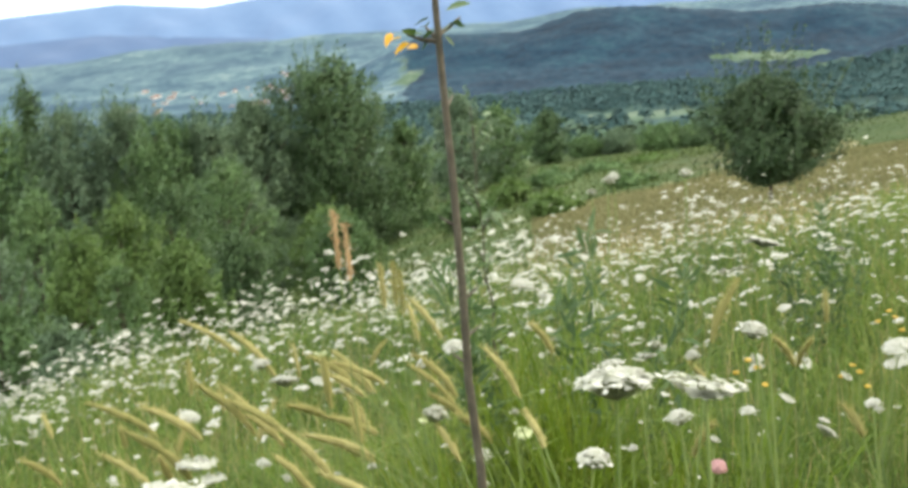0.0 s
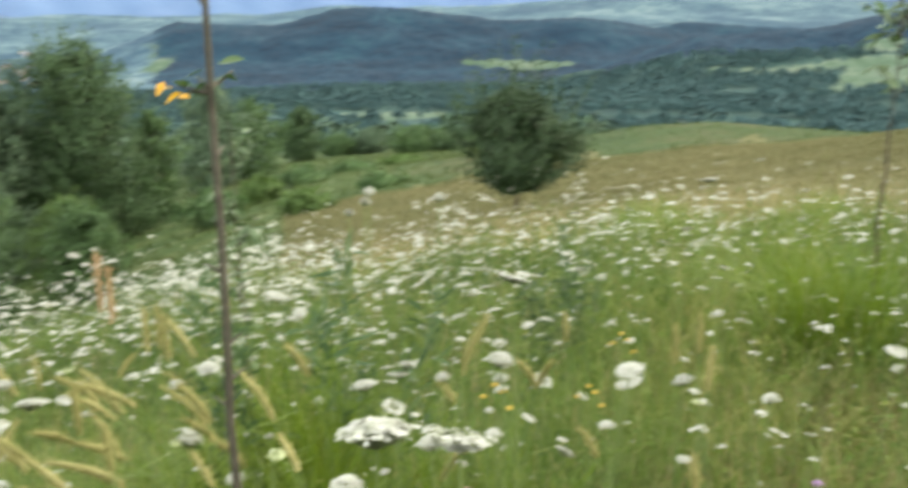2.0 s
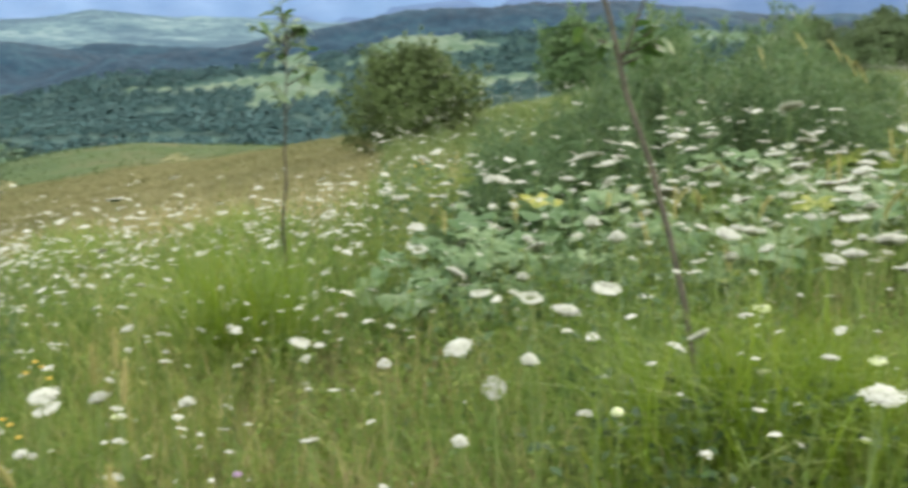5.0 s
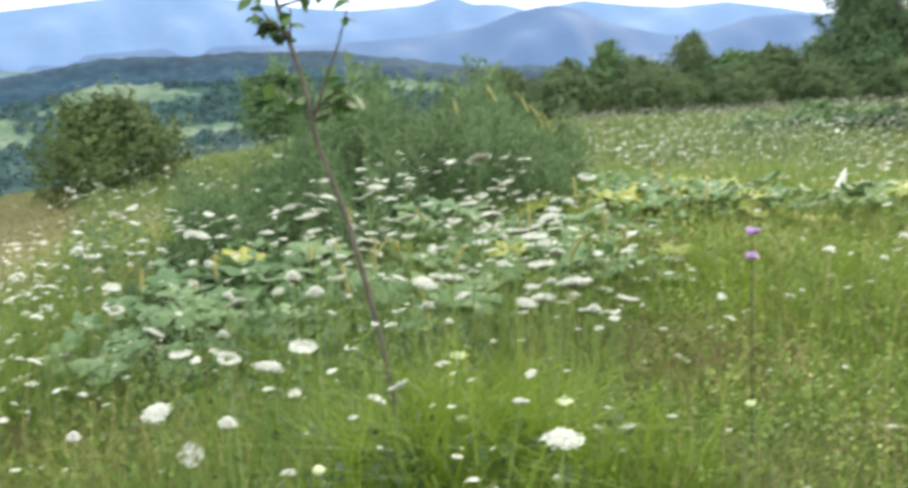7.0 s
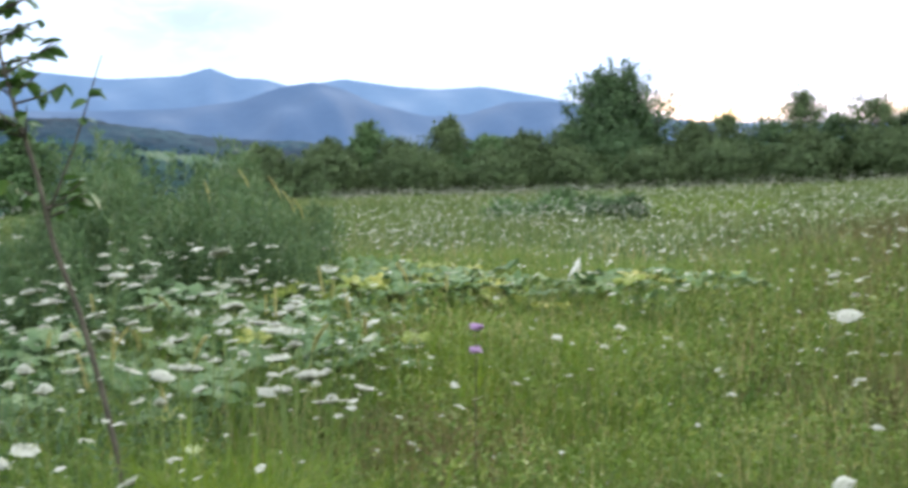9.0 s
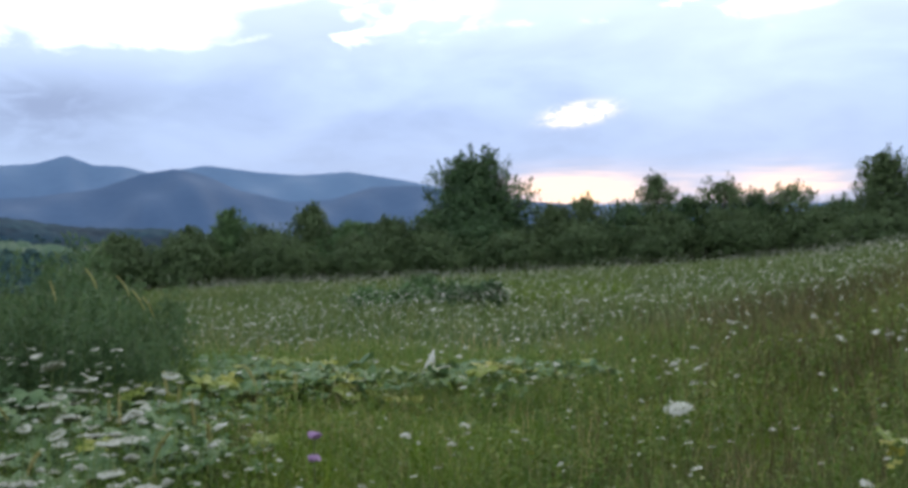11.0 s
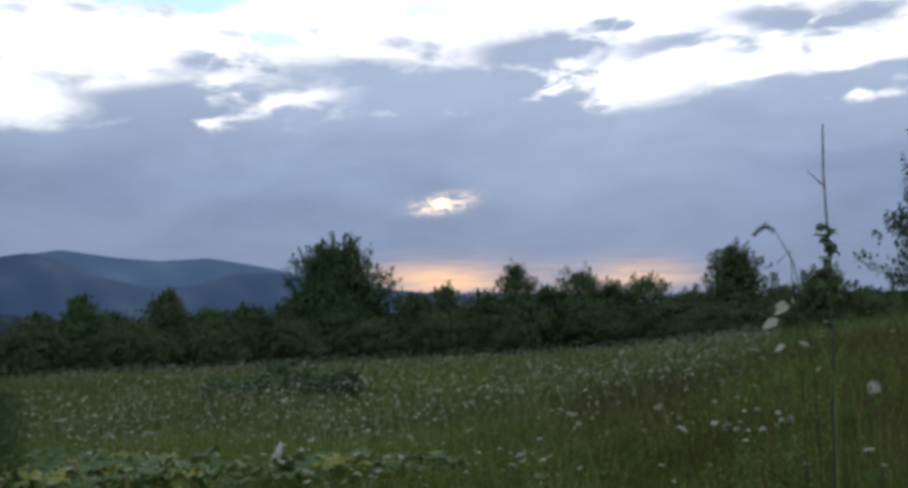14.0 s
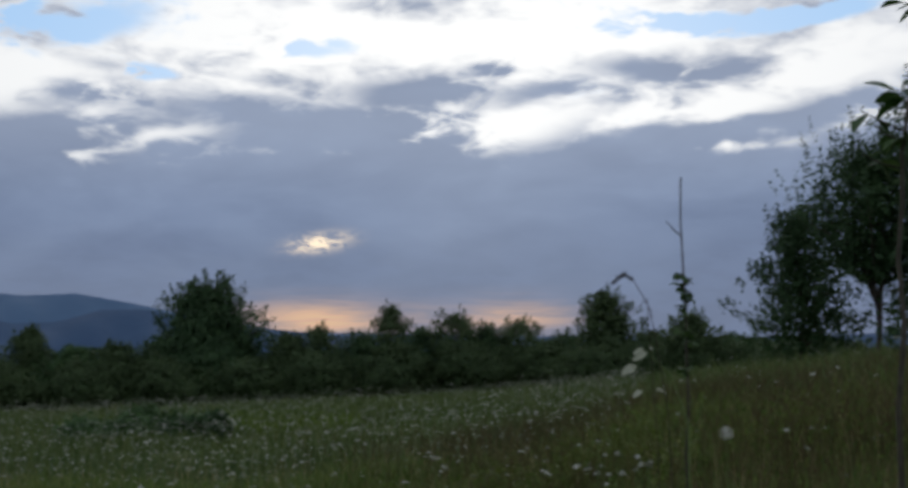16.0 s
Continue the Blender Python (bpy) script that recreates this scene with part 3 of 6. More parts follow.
def make_ground():
    az = np.concatenate([np.arange(-126, -72, 0.5), np.arange(-72, 30, 0.25), np.arange(30, 36, 0.5), np.arange(36, 234, 6.0)])
    r = np.concatenate([[0.01, 0.4], np.geomspace(0.8, 450, 150), np.arange(470, 900, 22), np.arange(900, 2300, 14), np.geomspace(2320, 4850, 60)])
    A, R = np.meshgrid(az, r, indexing="ij")
    X, Y = -np.sin(np.radians(A)) * R, np.cos(np.radians(A)) * R
    wrap = np.where(A > 60, A - 360, A)
    Z = ground(X, Y)
    far = R > 450
    Zf = far_land(wrap, R)
    t = np.clip((R - 380) / 180, 0, 1)
    Z = Z * (1 - t) + Zf * t
    Z += np.where((R > 900) & (R < 2250), 1.0, 0.0) * rng.uniform(-2, 2.5, R.shape) * np.clip((R - 900) / 150, 0, 1)
    n, m = A.shape
    verts = np.stack([X, Y, Z], -1).reshape(-1, 3)
    i, j = np.meshgrid(np.arange(n), np.arange(m - 1), indexing="ij")
    i2 = (i + 1) % n
    quads = np.stack([i * m + j, i * m + j + 1, i2 * m + j + 1, i2 * m + j], -1).reshape(-1, 4)
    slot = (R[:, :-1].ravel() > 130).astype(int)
    me = mesh_np("ground", verts, [quads], [HILLSIDE, HAZED_LAND], slot, True)

    def soft(lo, hi, value):
        return np.clip((value - lo) / (hi - lo), 0, 1)

    wob = 1 + 0.12 * np.sin(wrap * 0.9) + 0.08 * np.sin(wrap * 2.3)
    side = soft(-1, -7, wrap) * soft(-40, -33, wrap - 0.1 * np.clip(R - 20, -12, 20))
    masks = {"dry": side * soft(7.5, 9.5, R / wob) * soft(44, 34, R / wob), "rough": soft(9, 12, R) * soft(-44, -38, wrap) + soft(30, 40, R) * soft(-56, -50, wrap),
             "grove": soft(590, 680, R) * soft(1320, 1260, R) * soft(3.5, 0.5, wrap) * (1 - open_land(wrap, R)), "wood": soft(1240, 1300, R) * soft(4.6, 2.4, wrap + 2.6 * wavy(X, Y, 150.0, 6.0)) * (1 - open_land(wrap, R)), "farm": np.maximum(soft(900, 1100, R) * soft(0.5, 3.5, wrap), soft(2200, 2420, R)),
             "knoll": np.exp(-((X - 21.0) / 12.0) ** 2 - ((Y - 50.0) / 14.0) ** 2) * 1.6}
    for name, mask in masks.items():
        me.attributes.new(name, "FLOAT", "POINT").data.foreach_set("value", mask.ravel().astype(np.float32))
    return tagged(new("ground", me), "grassy hillside falling to a valley of fields and wooded hills", "ground", kind="structure")


make_ground()


def make_mountain(name, knots, near, crest, mat, seed, label):
    az = np.arange(-150, 45, 0.3)
    s = np.linspace(0, 1, 26)
    A, S = np.meshgrid(az, s, indexing="ij")
    R = near + (crest - near) * S
    top = np.tan(np.radians(ridge(az, knots)))[:, None] * crest
    ribs = 0.07 * np.sin(A * 0.9 + 5 * S + seed) + 0.03 * np.sin(A * 2.3 - 6 * S)
    Z = -60 + (top + 60) * (S ** 0.8 + ribs * np.sin(math.pi * S) + 0.002 * np.sin(A * 9 + seed))
    X, Y = -np.sin(np.radians(A)) * R, np.cos(np.radians(A)) * R
    n, m = A.shape
    i, j = np.meshgrid(np.arange(n - 1), np.arange(m - 1), indexing="ij")
    quads = np.stack([i * m + j, i * m + j + 1, (i + 1) * m + j + 1, (i + 1) * m + j], -1).reshape(-1, 4)
    me = mesh_np(name, np.stack([X, Y, Z], -1), [quads], mat, smooth=True)
    return tagged(new(name, me), label, "mountain", kind="structure")


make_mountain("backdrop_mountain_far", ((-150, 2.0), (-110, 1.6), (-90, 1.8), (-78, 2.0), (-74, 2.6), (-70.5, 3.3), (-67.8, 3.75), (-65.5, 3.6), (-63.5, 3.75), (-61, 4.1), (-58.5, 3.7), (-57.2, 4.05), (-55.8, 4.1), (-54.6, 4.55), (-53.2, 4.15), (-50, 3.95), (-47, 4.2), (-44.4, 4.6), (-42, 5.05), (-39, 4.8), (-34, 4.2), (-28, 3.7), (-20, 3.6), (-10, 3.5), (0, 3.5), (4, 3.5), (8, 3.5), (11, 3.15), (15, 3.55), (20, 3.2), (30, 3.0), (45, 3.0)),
              3900, 4800, FAR_MOUNTAIN, 0.0, "far mountain range under the evening sky, pale haze blue put into its colour")
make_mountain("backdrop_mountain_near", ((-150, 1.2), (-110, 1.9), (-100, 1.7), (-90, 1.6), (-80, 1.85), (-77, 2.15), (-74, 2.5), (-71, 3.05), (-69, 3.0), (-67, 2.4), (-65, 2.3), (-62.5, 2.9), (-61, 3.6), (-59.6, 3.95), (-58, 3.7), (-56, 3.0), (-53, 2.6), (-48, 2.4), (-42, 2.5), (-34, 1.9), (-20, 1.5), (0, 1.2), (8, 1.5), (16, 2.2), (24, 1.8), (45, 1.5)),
              3500, 4300, MOUNTAIN, 2.0, "forested mountain ridge in front of the far range, haze blue put into its colour")


# ---- trees and shrubs ----
PROFILES = {  # crown width by share of its height
    "tall": ((0, 0.15, 0.35, 0.6, 0.8, 0.93, 1), (0.8, 0.98, 1, 0.82, 0.56, 0.32, 0.06)), "round": ((0, 0.2, 0.45, 0.7, 0.88, 1), (0.6, 0.93, 1, 0.86, 0.58, 0.12)),
    "cone": ((0, 0.5, 1), (1, 0.52, 0.03)), "flat": ((0, 0.25, 0.6, 0.85, 1), (0.4, 0.85, 1, 0.78, 0.3)), "broad": ((0, 0.15, 0.35, 0.5, 0.7, 0.86, 1), (0.90, 0.97, 0.83, 0.67, 0.52, 0.36, 0.14)), "oval": ((0, 0.15, 0.4, 0.68, 0.86, 1), (0.40, 0.82, 1, 0.86, 0.56, 0.14)), "pillar": ((0, 0.3, 0.7, 0.9, 1), (0.9, 1, 0.9, 0.62, 0.2))}


def make_tree(name, x, y, top, width, label, category, mat, seed, leaf=0.2, count=2500, shape="round", stem=0.25, group="", loose=0.16, slim=0.6, lean=0.0, limbs=False, spray_size=1.0, lumps=0):
    """A tapered trunk with limbs and a crown of leaves gathered in clumps, from the ground up to the height top."""
    r = np.random.default_rng(seed)
    z0 = float(ground(x, y)) - 0.05
    h = top - z0
    tree = thing(name, x, y, z0, label, category, group)
    crown_low = h * stem
    shares, widths = PROFILES[shape]
    phase = r.uniform(0, 6.28, 4)

    def inside(n, q0):
        t = r.uniform(0, 1, n)
        a = r.uniform(0, 2 * math.pi, n)
        lobe = 0.86 + 0.18 * np.sin(3 * a + 5 * t + phase[0]) + 0.15 * np.sin(5 * a - 13 * t + phase[1]) + 0.11 * np.sin(23 * t + 2 * a + phase[2])
        q = 0.5 * width * np.interp(t, shares, widths) * lobe * np.sqrt(r.uniform(q0, 1.0, n))
        return np.stack([q * np.cos(a) + lean * t * h, q * np.sin(a), crown_low + (h - crown_low) * t], 1)

    clumps = inside(lumps or int(np.clip(count // 60, 34, 170)), 0.22)
    rc = width * r.uniform(0.085, 0.165, len(clumps)) * (1.15 - 0.45 * clumps[:, 2] / h)
    clumps[:, 2] = crown_low + rc * 0.4 + (clumps[:, 2] - crown_low) * (h - crown_low - rc * 1.35) / (h - crown_low)
    pick = r.integers(len(clumps), size=count)
    turn_out = r.normal(size=(count, 3)) + (0, 0, 0.35)
    turn_out /= np.linalg.norm(turn_out, axis=1)[:, None]
    reach = rc[pick][:, None] * (r.uniform(0.35, 1.0, (count, 1)) ** 0.5) * (1 + loose * np.abs(r.normal(size=(count, 1))))
    at = clumps[pick] * (0.9, 0.9, 1) + turn_out * reach * (1, 1, 0.85)
    at[:, 2] = np.clip(at[:, 2], 0.0, h)
    away = at - np.array([lean * 0.5 * h, 0, 0.4 * h])
    away /= np.linalg.norm(away, axis=1)[:, None] + 1e-6
    face = turn_out + 0.5 * away + (0, 0, 0.25)
    tips = inside(max(30, count // 60), 0.72)
    tips[:, 2] *= 0.94
    grow = tips - (0, 0, 0.35 * h)
    grow = grow / (np.linalg.norm(grow, axis=1)[:, None] + 1e-6) + (0, 0, 0.75)
    t = np.tile(np.linspace(0, 1, 30), len(tips))[:, None]
    spray = np.repeat(tips, 30, 0) + np.repeat(grow * h * spray_size * r.uniform(0.02, 0.085, (len(tips), 1)), 30, 0) * t + r.normal(size=(len(t), 3)) * leaf * 0.85 * (1.2 - t)
    spray[:, 2] = np.maximum(spray[:, 2], 0)
    core = inside(count // 5, 0.0) * (0.78, 0.78, 0.9)
    size = np.concatenate([np.full(len(at) + len(spray), leaf), np.full(len(core), leaf * 2.2)])
    face = np.concatenate([face, np.repeat(grow, 30, 0) * (1, 1, 0.4), core - (0, 0, 0.4 * h)])
    v, f = facing_leaves(r, np.concatenate([at, spray, core]), size, slim, face, 0.55)
    part("crown", mesh_np("crown", v, [f], mat), tree)
    thick = max(0.012, 0.014 * h)
    spine = [((0, 0, 0), thick * 1.25)] + [((r.normal() * 0.02 * h + lean * t * h, r.normal() * 0.02 * h, h * t), thick * (1 - 0.8 * t)) for t in (0.15, 0.35, 0.55, 0.75, 0.92)]
    lines = [spine]
    for k in r.permutation(len(clumps))[:min(26, len(clumps))]:
        c = clumps[k]
        t0 = max(0.1, min(0.8, c[2] / h * r.uniform(0.45, 0.8)))
        s = np.array([lean * t0 * h, 0, h * t0])
        mid = s * 0.5 + c * 0.5 + np.array([0, 0, 0.04 * h])
        lines.append([(s, thick * 0.5 * (1 - 0.6 * t0)), (mid, thick * 0.28), (c, thick * 0.08)])
    v, f = tubes(lines[:1] if limbs else lines, 6)
    trunk = part("trunk", mesh_np("trunk", v, [f], BARK, smooth=True), tree)
    for line in lines[1:] if limbs else ():
        v, f = tubes([line], 5)
        part("limb", mesh_np("limb", v, [f], BARK, smooth=True), trunk)
    return tree


def tree_row(rows, name, label, category, mats, seed, group, leaf, count, shape, stem=0.08, **more):
    for k, (x, y, top, width) in enumerate(rows):
        make_tree(name, x, y, top, width, label, category, mats[k % len(mats)], seed + k, leaf, count, shape, stem, group, **more)


# the wooded dip below the meadow
make_tree("broadleaf_tree", -5.3, 54.4, 1.75, 7.4, "tall dense dark green broadleaf tree in the wooded dip", "tree", DARK_FOLIAGE, 11, 0.15, 24000, "pillar", 0.0, loose=0.11)
make_tree("conifer", -20.0, 57.2, 1.8, 6.0, "dark pointed conifer rising behind the willows", "tree", DARK_FOLIAGE, 12, 0.16, 5000, "cone", 0.03)
tree_row(((-23.0, 47.5, 0.9, 5.8), (-19.1, 49.0, 0.7, 5.6), (-16.0, 50.1, 0.3, 5.4), (-14.2, 52.6, 0.35, 5.2), (-11.7, 49.3, -0.45, 5.0), (-9.8, 49.7, -0.3, 4.8), (-8.4, 52.0, 0.0, 4.2)),
         "willow", "grey-green willow in the row along the dip", "tree", (GREY_FOLIAGE, FOLIAGE, GREY_FOLIAGE), 20, "willows in the dip", 0.17, 14000, "pillar", 0.0, slim=0.4, loose=0.11)
tree_row(((-2.2, 58.6, -1.7, 3.2), (0.8, 70.7, -0.9, 5.6), (3.4, 75.6, -2.0, 4.4), (7.8, 90.3, -3.4, 3.6), (11.2, 95.0, -5.9, 3.2), (14.0, 94.7, -5.5, 3.6), (16.7, 89.1, -4.8, 5.4), (18.8, 88.7, -5.3, 4.2), (22.5, 92.0, -5.6, 4.0)),
         "hedgerow_tree", "rounded green tree at the edge of the lower pasture", "tree", (FOLIAGE, GREY_FOLIAGE, FOLIAGE, DARK_FOLIAGE), 40, "trees beyond the pasture", 0.18, 4500, "round", 0.0)
tree_row(((-8.1, 21.1, -1.4, 2.3), (-6.3, 16.4, -1.65, 1.5), (-5.2, 15.8, -1.9, 1.3), (-6.7, 23.7, -2.4, 1.7), (-7.6, 17.6, -1.5, 1.7)),
         "grey_shrub", "loose grey-green shrub below the flower meadow", "shrub", (GREY_FOLIAGE, FOLIAGE), 60, "shrubs under the slope", 0.085, 4500, "round", 0.0, slim=0.35)
tree_row(((-11.4, 32.7, -1.5, 3.0), (-8.3, 35.7, -1.9, 3.2), (-7.9, 41.9, -1.6, 4.0), (-5.5, 30.2, -2.8, 2.3), (-3.4, 36.0, -3.2, 2.6)),
         "dark_shrub", "dense dark green shrub in the dip", "shrub", (FOLIAGE, DARK_FOLIAGE), 70, "shrubs in the dip", 0.10, 7500, "round", 0.0)
tree_row(((-9.2, 29.2, -2.2, 2.6), (-9.3, 33.4, -2.1, 3.6), (-6.2, 27.0, -2.4, 2.3), (-4.2, 40.0, -3.4, 3.0)),
         "bright_shrub", "light green leafy shrub in the dip", "shrub", (BRIGHT_FOLIAGE,), 80, "shrubs in the dip", 0.10, 7500, "round", 0.0)
tree_row(((0.6, 44.0, -4.0, 2.4), (2.6, 50.0, -4.3, 2.0), (5.0, 56.0, -4.6, 2.6), (3.4, 38.0, -3.5, 1.6), (8.2, 62.0, -5.0, 2.6), (11.6, 66.0, -5.2, 3.0), (6.8, 44.0, -3.7, 1.6)),
         "pasture_shrub", "low green bush scattered on the lower pasture", "shrub", (FOLIAGE, BRIGHT_FOLIAGE), 90, "bushes on the pasture", 0.2, 900, "round")
# lone bushes on the slope
make_tree("round_bush", 4.68, 17.37, 0.64, 2.1, "small dark green tree with an oval crown on the slope", "tree", DEEP_FOLIAGE, 101, 0.05, 13000, "oval", 0.24, loose=0.26, limbs=True, spray_size=3.2, lumps=44)
make_tree("olive_bush", 12.45, 16.23, 1.4, 2.7, "rounded olive-green bush beside the brown field", "shrub", OLIVE_FOLIAGE, 102, 0.07, 11000, "round", 0.0, loose=0.2, spray_size=1.6, lumps=80)
make_tree("field_tree", 31.07, 30.32, 2.4, 3.3, "small round green tree at the field edge", "tree", FOLIAGE, 103, 0.13, 5500, "flat", 0.08, limbs=True, loose=0.22, spray_size=1.7, lumps=40)
# hedge at the back of the plateau
tree_row(((46.5, 30.5, 2.2, 4.7), (48.7, 28.1, 2.45, 4.7), (50.4, 27.0, 3.4, 3.4), (50.3, 25.1, 2.45, 4.9), (53.1, 23.9, 3.6, 3.5), (52.9, 21.7, 2.8, 4.8), (53.5, 20.0, 2.9, 4.4), (57.2, 18.6, 3.4, 4.9), (58.1, 15.4, 3.05, 4.9), (56.8, 12.4, 3.4, 4.2)),
         "hedge_tree", "dense green hedgerow tree at the edge of the plateau", "tree", (HEDGE_FOLIAGE, HEDGE_FOLIAGE, FOLIAGE), 110, "hedgerow", 0.125, 8500, "tall", 0.0)
tree_row(((47.4, 27.6, 2.0, 4.6), (49.2, 24.0, 2.1, 4.8), (51.6, 20.8, 2.1, 4.8), (53.6, 17.6, 2.2, 5.0), (54.6, 14.2, 2.2, 5.0), (55.2, 10.6, 2.6, 5.0), (55.3, 7.0, 2.9, 5.0), (55.4, 3.4, 3.0, 5.0), (55.0, 0.0, 2.9, 5.0), (50.5, -2.6, 2.7, 5.0), (46.5, -5.4, 2.6, 4.6), (41.0, -7.2, 2.5, 4.6), (36.0, -8.0, 2.5, 4.0)),
         "hedge_shrub", "bushy green shrub filling the foot of the hedgerow", "shrub", (HEDGE_FOLIAGE,), 180, "hedgerow", 0.125, 7000, "round", 0.0, loose=0.10)
make_tree("spreading_tree", 57.8, 16.75, 6.35, 9.2, "tall dark broadleaf tree standing above the hedgerow", "tree", DARK_FOLIAGE, 130, 0.15, 24000, "broad", 0.0, loose=0.12, spray_size=1.0, lumps=110)
tree_row(((57.0, 10.9, 3.8, 3.8), (56.4, 8.8, 3.5, 3.6), (57.6, 7.5, 4.9, 2.9), (56.8, 5.7, 3.8, 2.9), (56.9, 4.3, 4.6, 3.8), (57.0, 2.7, 3.9, 3.4), (57.0, 1.1, 4.15, 4.3), (57.0, -1.0, 3.5, 4.6), (49.8, -4.7, 3.3, 3.8), (44.5, -6.8, 2.9, 3.8), (50.0, -8.5, 3.0, 5.4)),
         "hedge_tree", "dark hedgerow tree against the sunset", "tree", (HEDGE_FOLIAGE, DARK_FOLIAGE), 140, "hedgerow", 0.11, 5200, "round", 0.05, loose=0.22)
make_tree("hedge_tree", 51.96, -2.87, 5.15, 3.3, "tall dark bushy tree standing out of the hedgerow", "tree", HEDGE_FOLIAGE, 160, 0.12, 8500, "pillar", 0.0, "hedgerow")
make_tree("hedge_tree", 39.73, -4.93, 3.5, 2.6, "low dark bushy tree standing in front of the hedgerow", "tree", HEDGE_FOLIAGE, 161, 0.09, 6000, "round", 0.0, "hedgerow")
make_tree("orchard_tree", 25.4, -5.5, 5.1, 2.7, "thin dark orchard tree with a see-through crown", "tree", DARK_FOLIAGE, 171, 0.08, 7000, "tall", 0.1, "orchard trees", 0.24, limbs=True, spray_size=1.3, lumps=70)
make_tree("orchard_tree", 23.1, -6.4, 6.1, 2.9, "tall dark orchard tree on a bare slanting trunk", "tree", DARK_FOLIAGE, 172, 0.08, 9000, "flat", 0.42, "orchard trees", 0.28, limbs=True, spray_size=1.8, lumps=90)
make_tree("orchard_tree", 22.9, -7.9, 7.4, 3.6, "tall dense dark orchard tree at the field's end", "tree", DARK_FOLIAGE, 173, 0.09, 13000, "pillar", 0.0, "orchard trees", 0.15, limbs=True)


# ---- woods, hedges and houses of the valley ----
def make_far_woods(name, seed, count, near, far, gap, size, mat, label, bits=30, left=30.0):
    """Crowns of a few dozen leaf clumps each, standing in belts and copses, clear of the fields."""
    r = np.random.default_rng(seed)
    n = count * 6
    az, d = r.uniform(-68, left, n), np.sqrt(r.uniform(near * near, far * far, n))
    x, y = -np.sin(np.radians(az)) * d, np.cos(np.radians(az)) * d
    keep = np.flatnonzero((wavy(x, y, 55.0, 1.0) > gap) & (open_land(az, d) < 0.3))[:count]
    az, d, x, y = az[keep], d[keep], x[keep], y[keep]
    t = np.clip((d - 380) / 180, 0, 1)
    z = ground(x, y) * (1 - t) + far_land(az, d) * t
    h = r.uniform(size * 0.6, size * 1.3, len(x))
    way_out = r.normal(size=(len(x), bits, 3))
    way_out /= np.linalg.norm(way_out, axis=2)[:, :, None]
    way_out[:, :, 2] = np.abs(way_out[:, :, 2]) * 1.15 - 0.15
    at = way_out * h[:, None, None] * (0.46, 0.46, 0.55) * r.uniform(0.75, 1.05, (len(x), bits, 1)) + np.stack([x, y, z + h * 0.4], -1)[:, None]
    v, f = facing_leaves(r, at.reshape(-1, 3), np.repeat(h * 1.9 / math.sqrt(bits), bits), 0.8, way_out.reshape(-1, 3) + (0, 0, 0.5), 0.25)
    tagged(new(name, mesh_np(name, v, [f], mat)), label, "woods", kind="stuff")


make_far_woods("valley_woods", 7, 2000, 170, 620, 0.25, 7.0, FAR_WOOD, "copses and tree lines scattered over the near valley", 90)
make_far_woods("distant_woods", 8, 15000, 600, 1280, -0.7, 6.5, HAZED_WOOD, "woods covering the far side of the valley, haze blue mixed into their colour", 34)


def make_house(x, y, turn, size, label):
    az = math.degrees(math.atan2(-x, y))
    d = math.hypot(x, y)
    z = float(far_land(np.array(az), np.array(d)))
    house = thing("house", x, y, z - 1, label, "house", "village houses", turn)
    a, b, h = size * 0.6, size * 0.45, size * 0.45
    v = [(sx * a, sy * b, z_) for z_ in (0, h) for sx, sy in ((-1, -1), (1, -1), (1, 1), (-1, 1))]
    part("wall", mesh_np("wall", v, [np.array([(0, 1, 5, 4), (1, 2, 6, 5), (2, 3, 7, 6), (3, 0, 4, 7), (4, 5, 6, 7)])], WALL), house)
    o = 1.12
    v = [(-a * o, -b * o, h + 0.1), (a * o, -b * o, h + 0.1), (a * o, b * o, h + 0.1), (-a * o, b * o, h + 0.1), (-a * o, 0, h * 1.75), (a * o, 0, h * 1.75)]
    part("roof", mesh_np("roof", v, [np.array([(0, 1, 5, 4), (2, 3, 4, 5), (0, 3, 2, 1)]), np.array([(1, 2, 5), (3, 0, 4)])], ROOF), house)


r_h = np.random.default_rng(3)
for k in range(42):
    az, d = r_h.normal((13.2, 9.6, 7.6)[k % 3], 0.8), r_h.uniform(1450, 2150)
    make_house(-math.sin(radians(az)) * d, math.cos(radians(az)) * d, r_h.uniform(0, 180), r_h.uniform(5, 10), "small white village house with a clay roof")
for az, d in ((-14.5, 690), (-19.6, 640), (-21.4, 600), (-22.1, 620), (-16.9, 720), (-23.8, 700)):
    make_house(-math.sin(radians(az)) * d, math.cos(radians(az)) * d, r_h.uniform(0, 180), 6.5, "white farmhouse with a red roof among valley trees")


# ---- saplings ----
def leaf_mesh(length, width, mat, curl=0.15):
    """A pointed oval leaf with a midrib fold and a bent tip, growing along +x."""
    t = np.array([0, 0.2, 0.45, 0.7, 0.9, 1.0])
    w = np.array([0.06, 0.72, 1.0, 0.78, 0.36, 0.02]) * width / 2
    z = -curl * length * t ** 2
    mid = np.stack([t * length, 0 * t, z], 1)
    left = np.stack([t * length, w, z + 0.28 * w], 1)
    right = np.stack([t * length, -w, z + 0.28 * w], 1)
    f = []
    for k in range(5):
        f += [(k, k + 1, 6 + k + 1, 6 + k), (k + 1, k, 12 + k, 12 + k + 1)]
    return mesh_np("leaf", np.concatenate([mid, left, right]), [np.array(f)], mat, smooth=True)


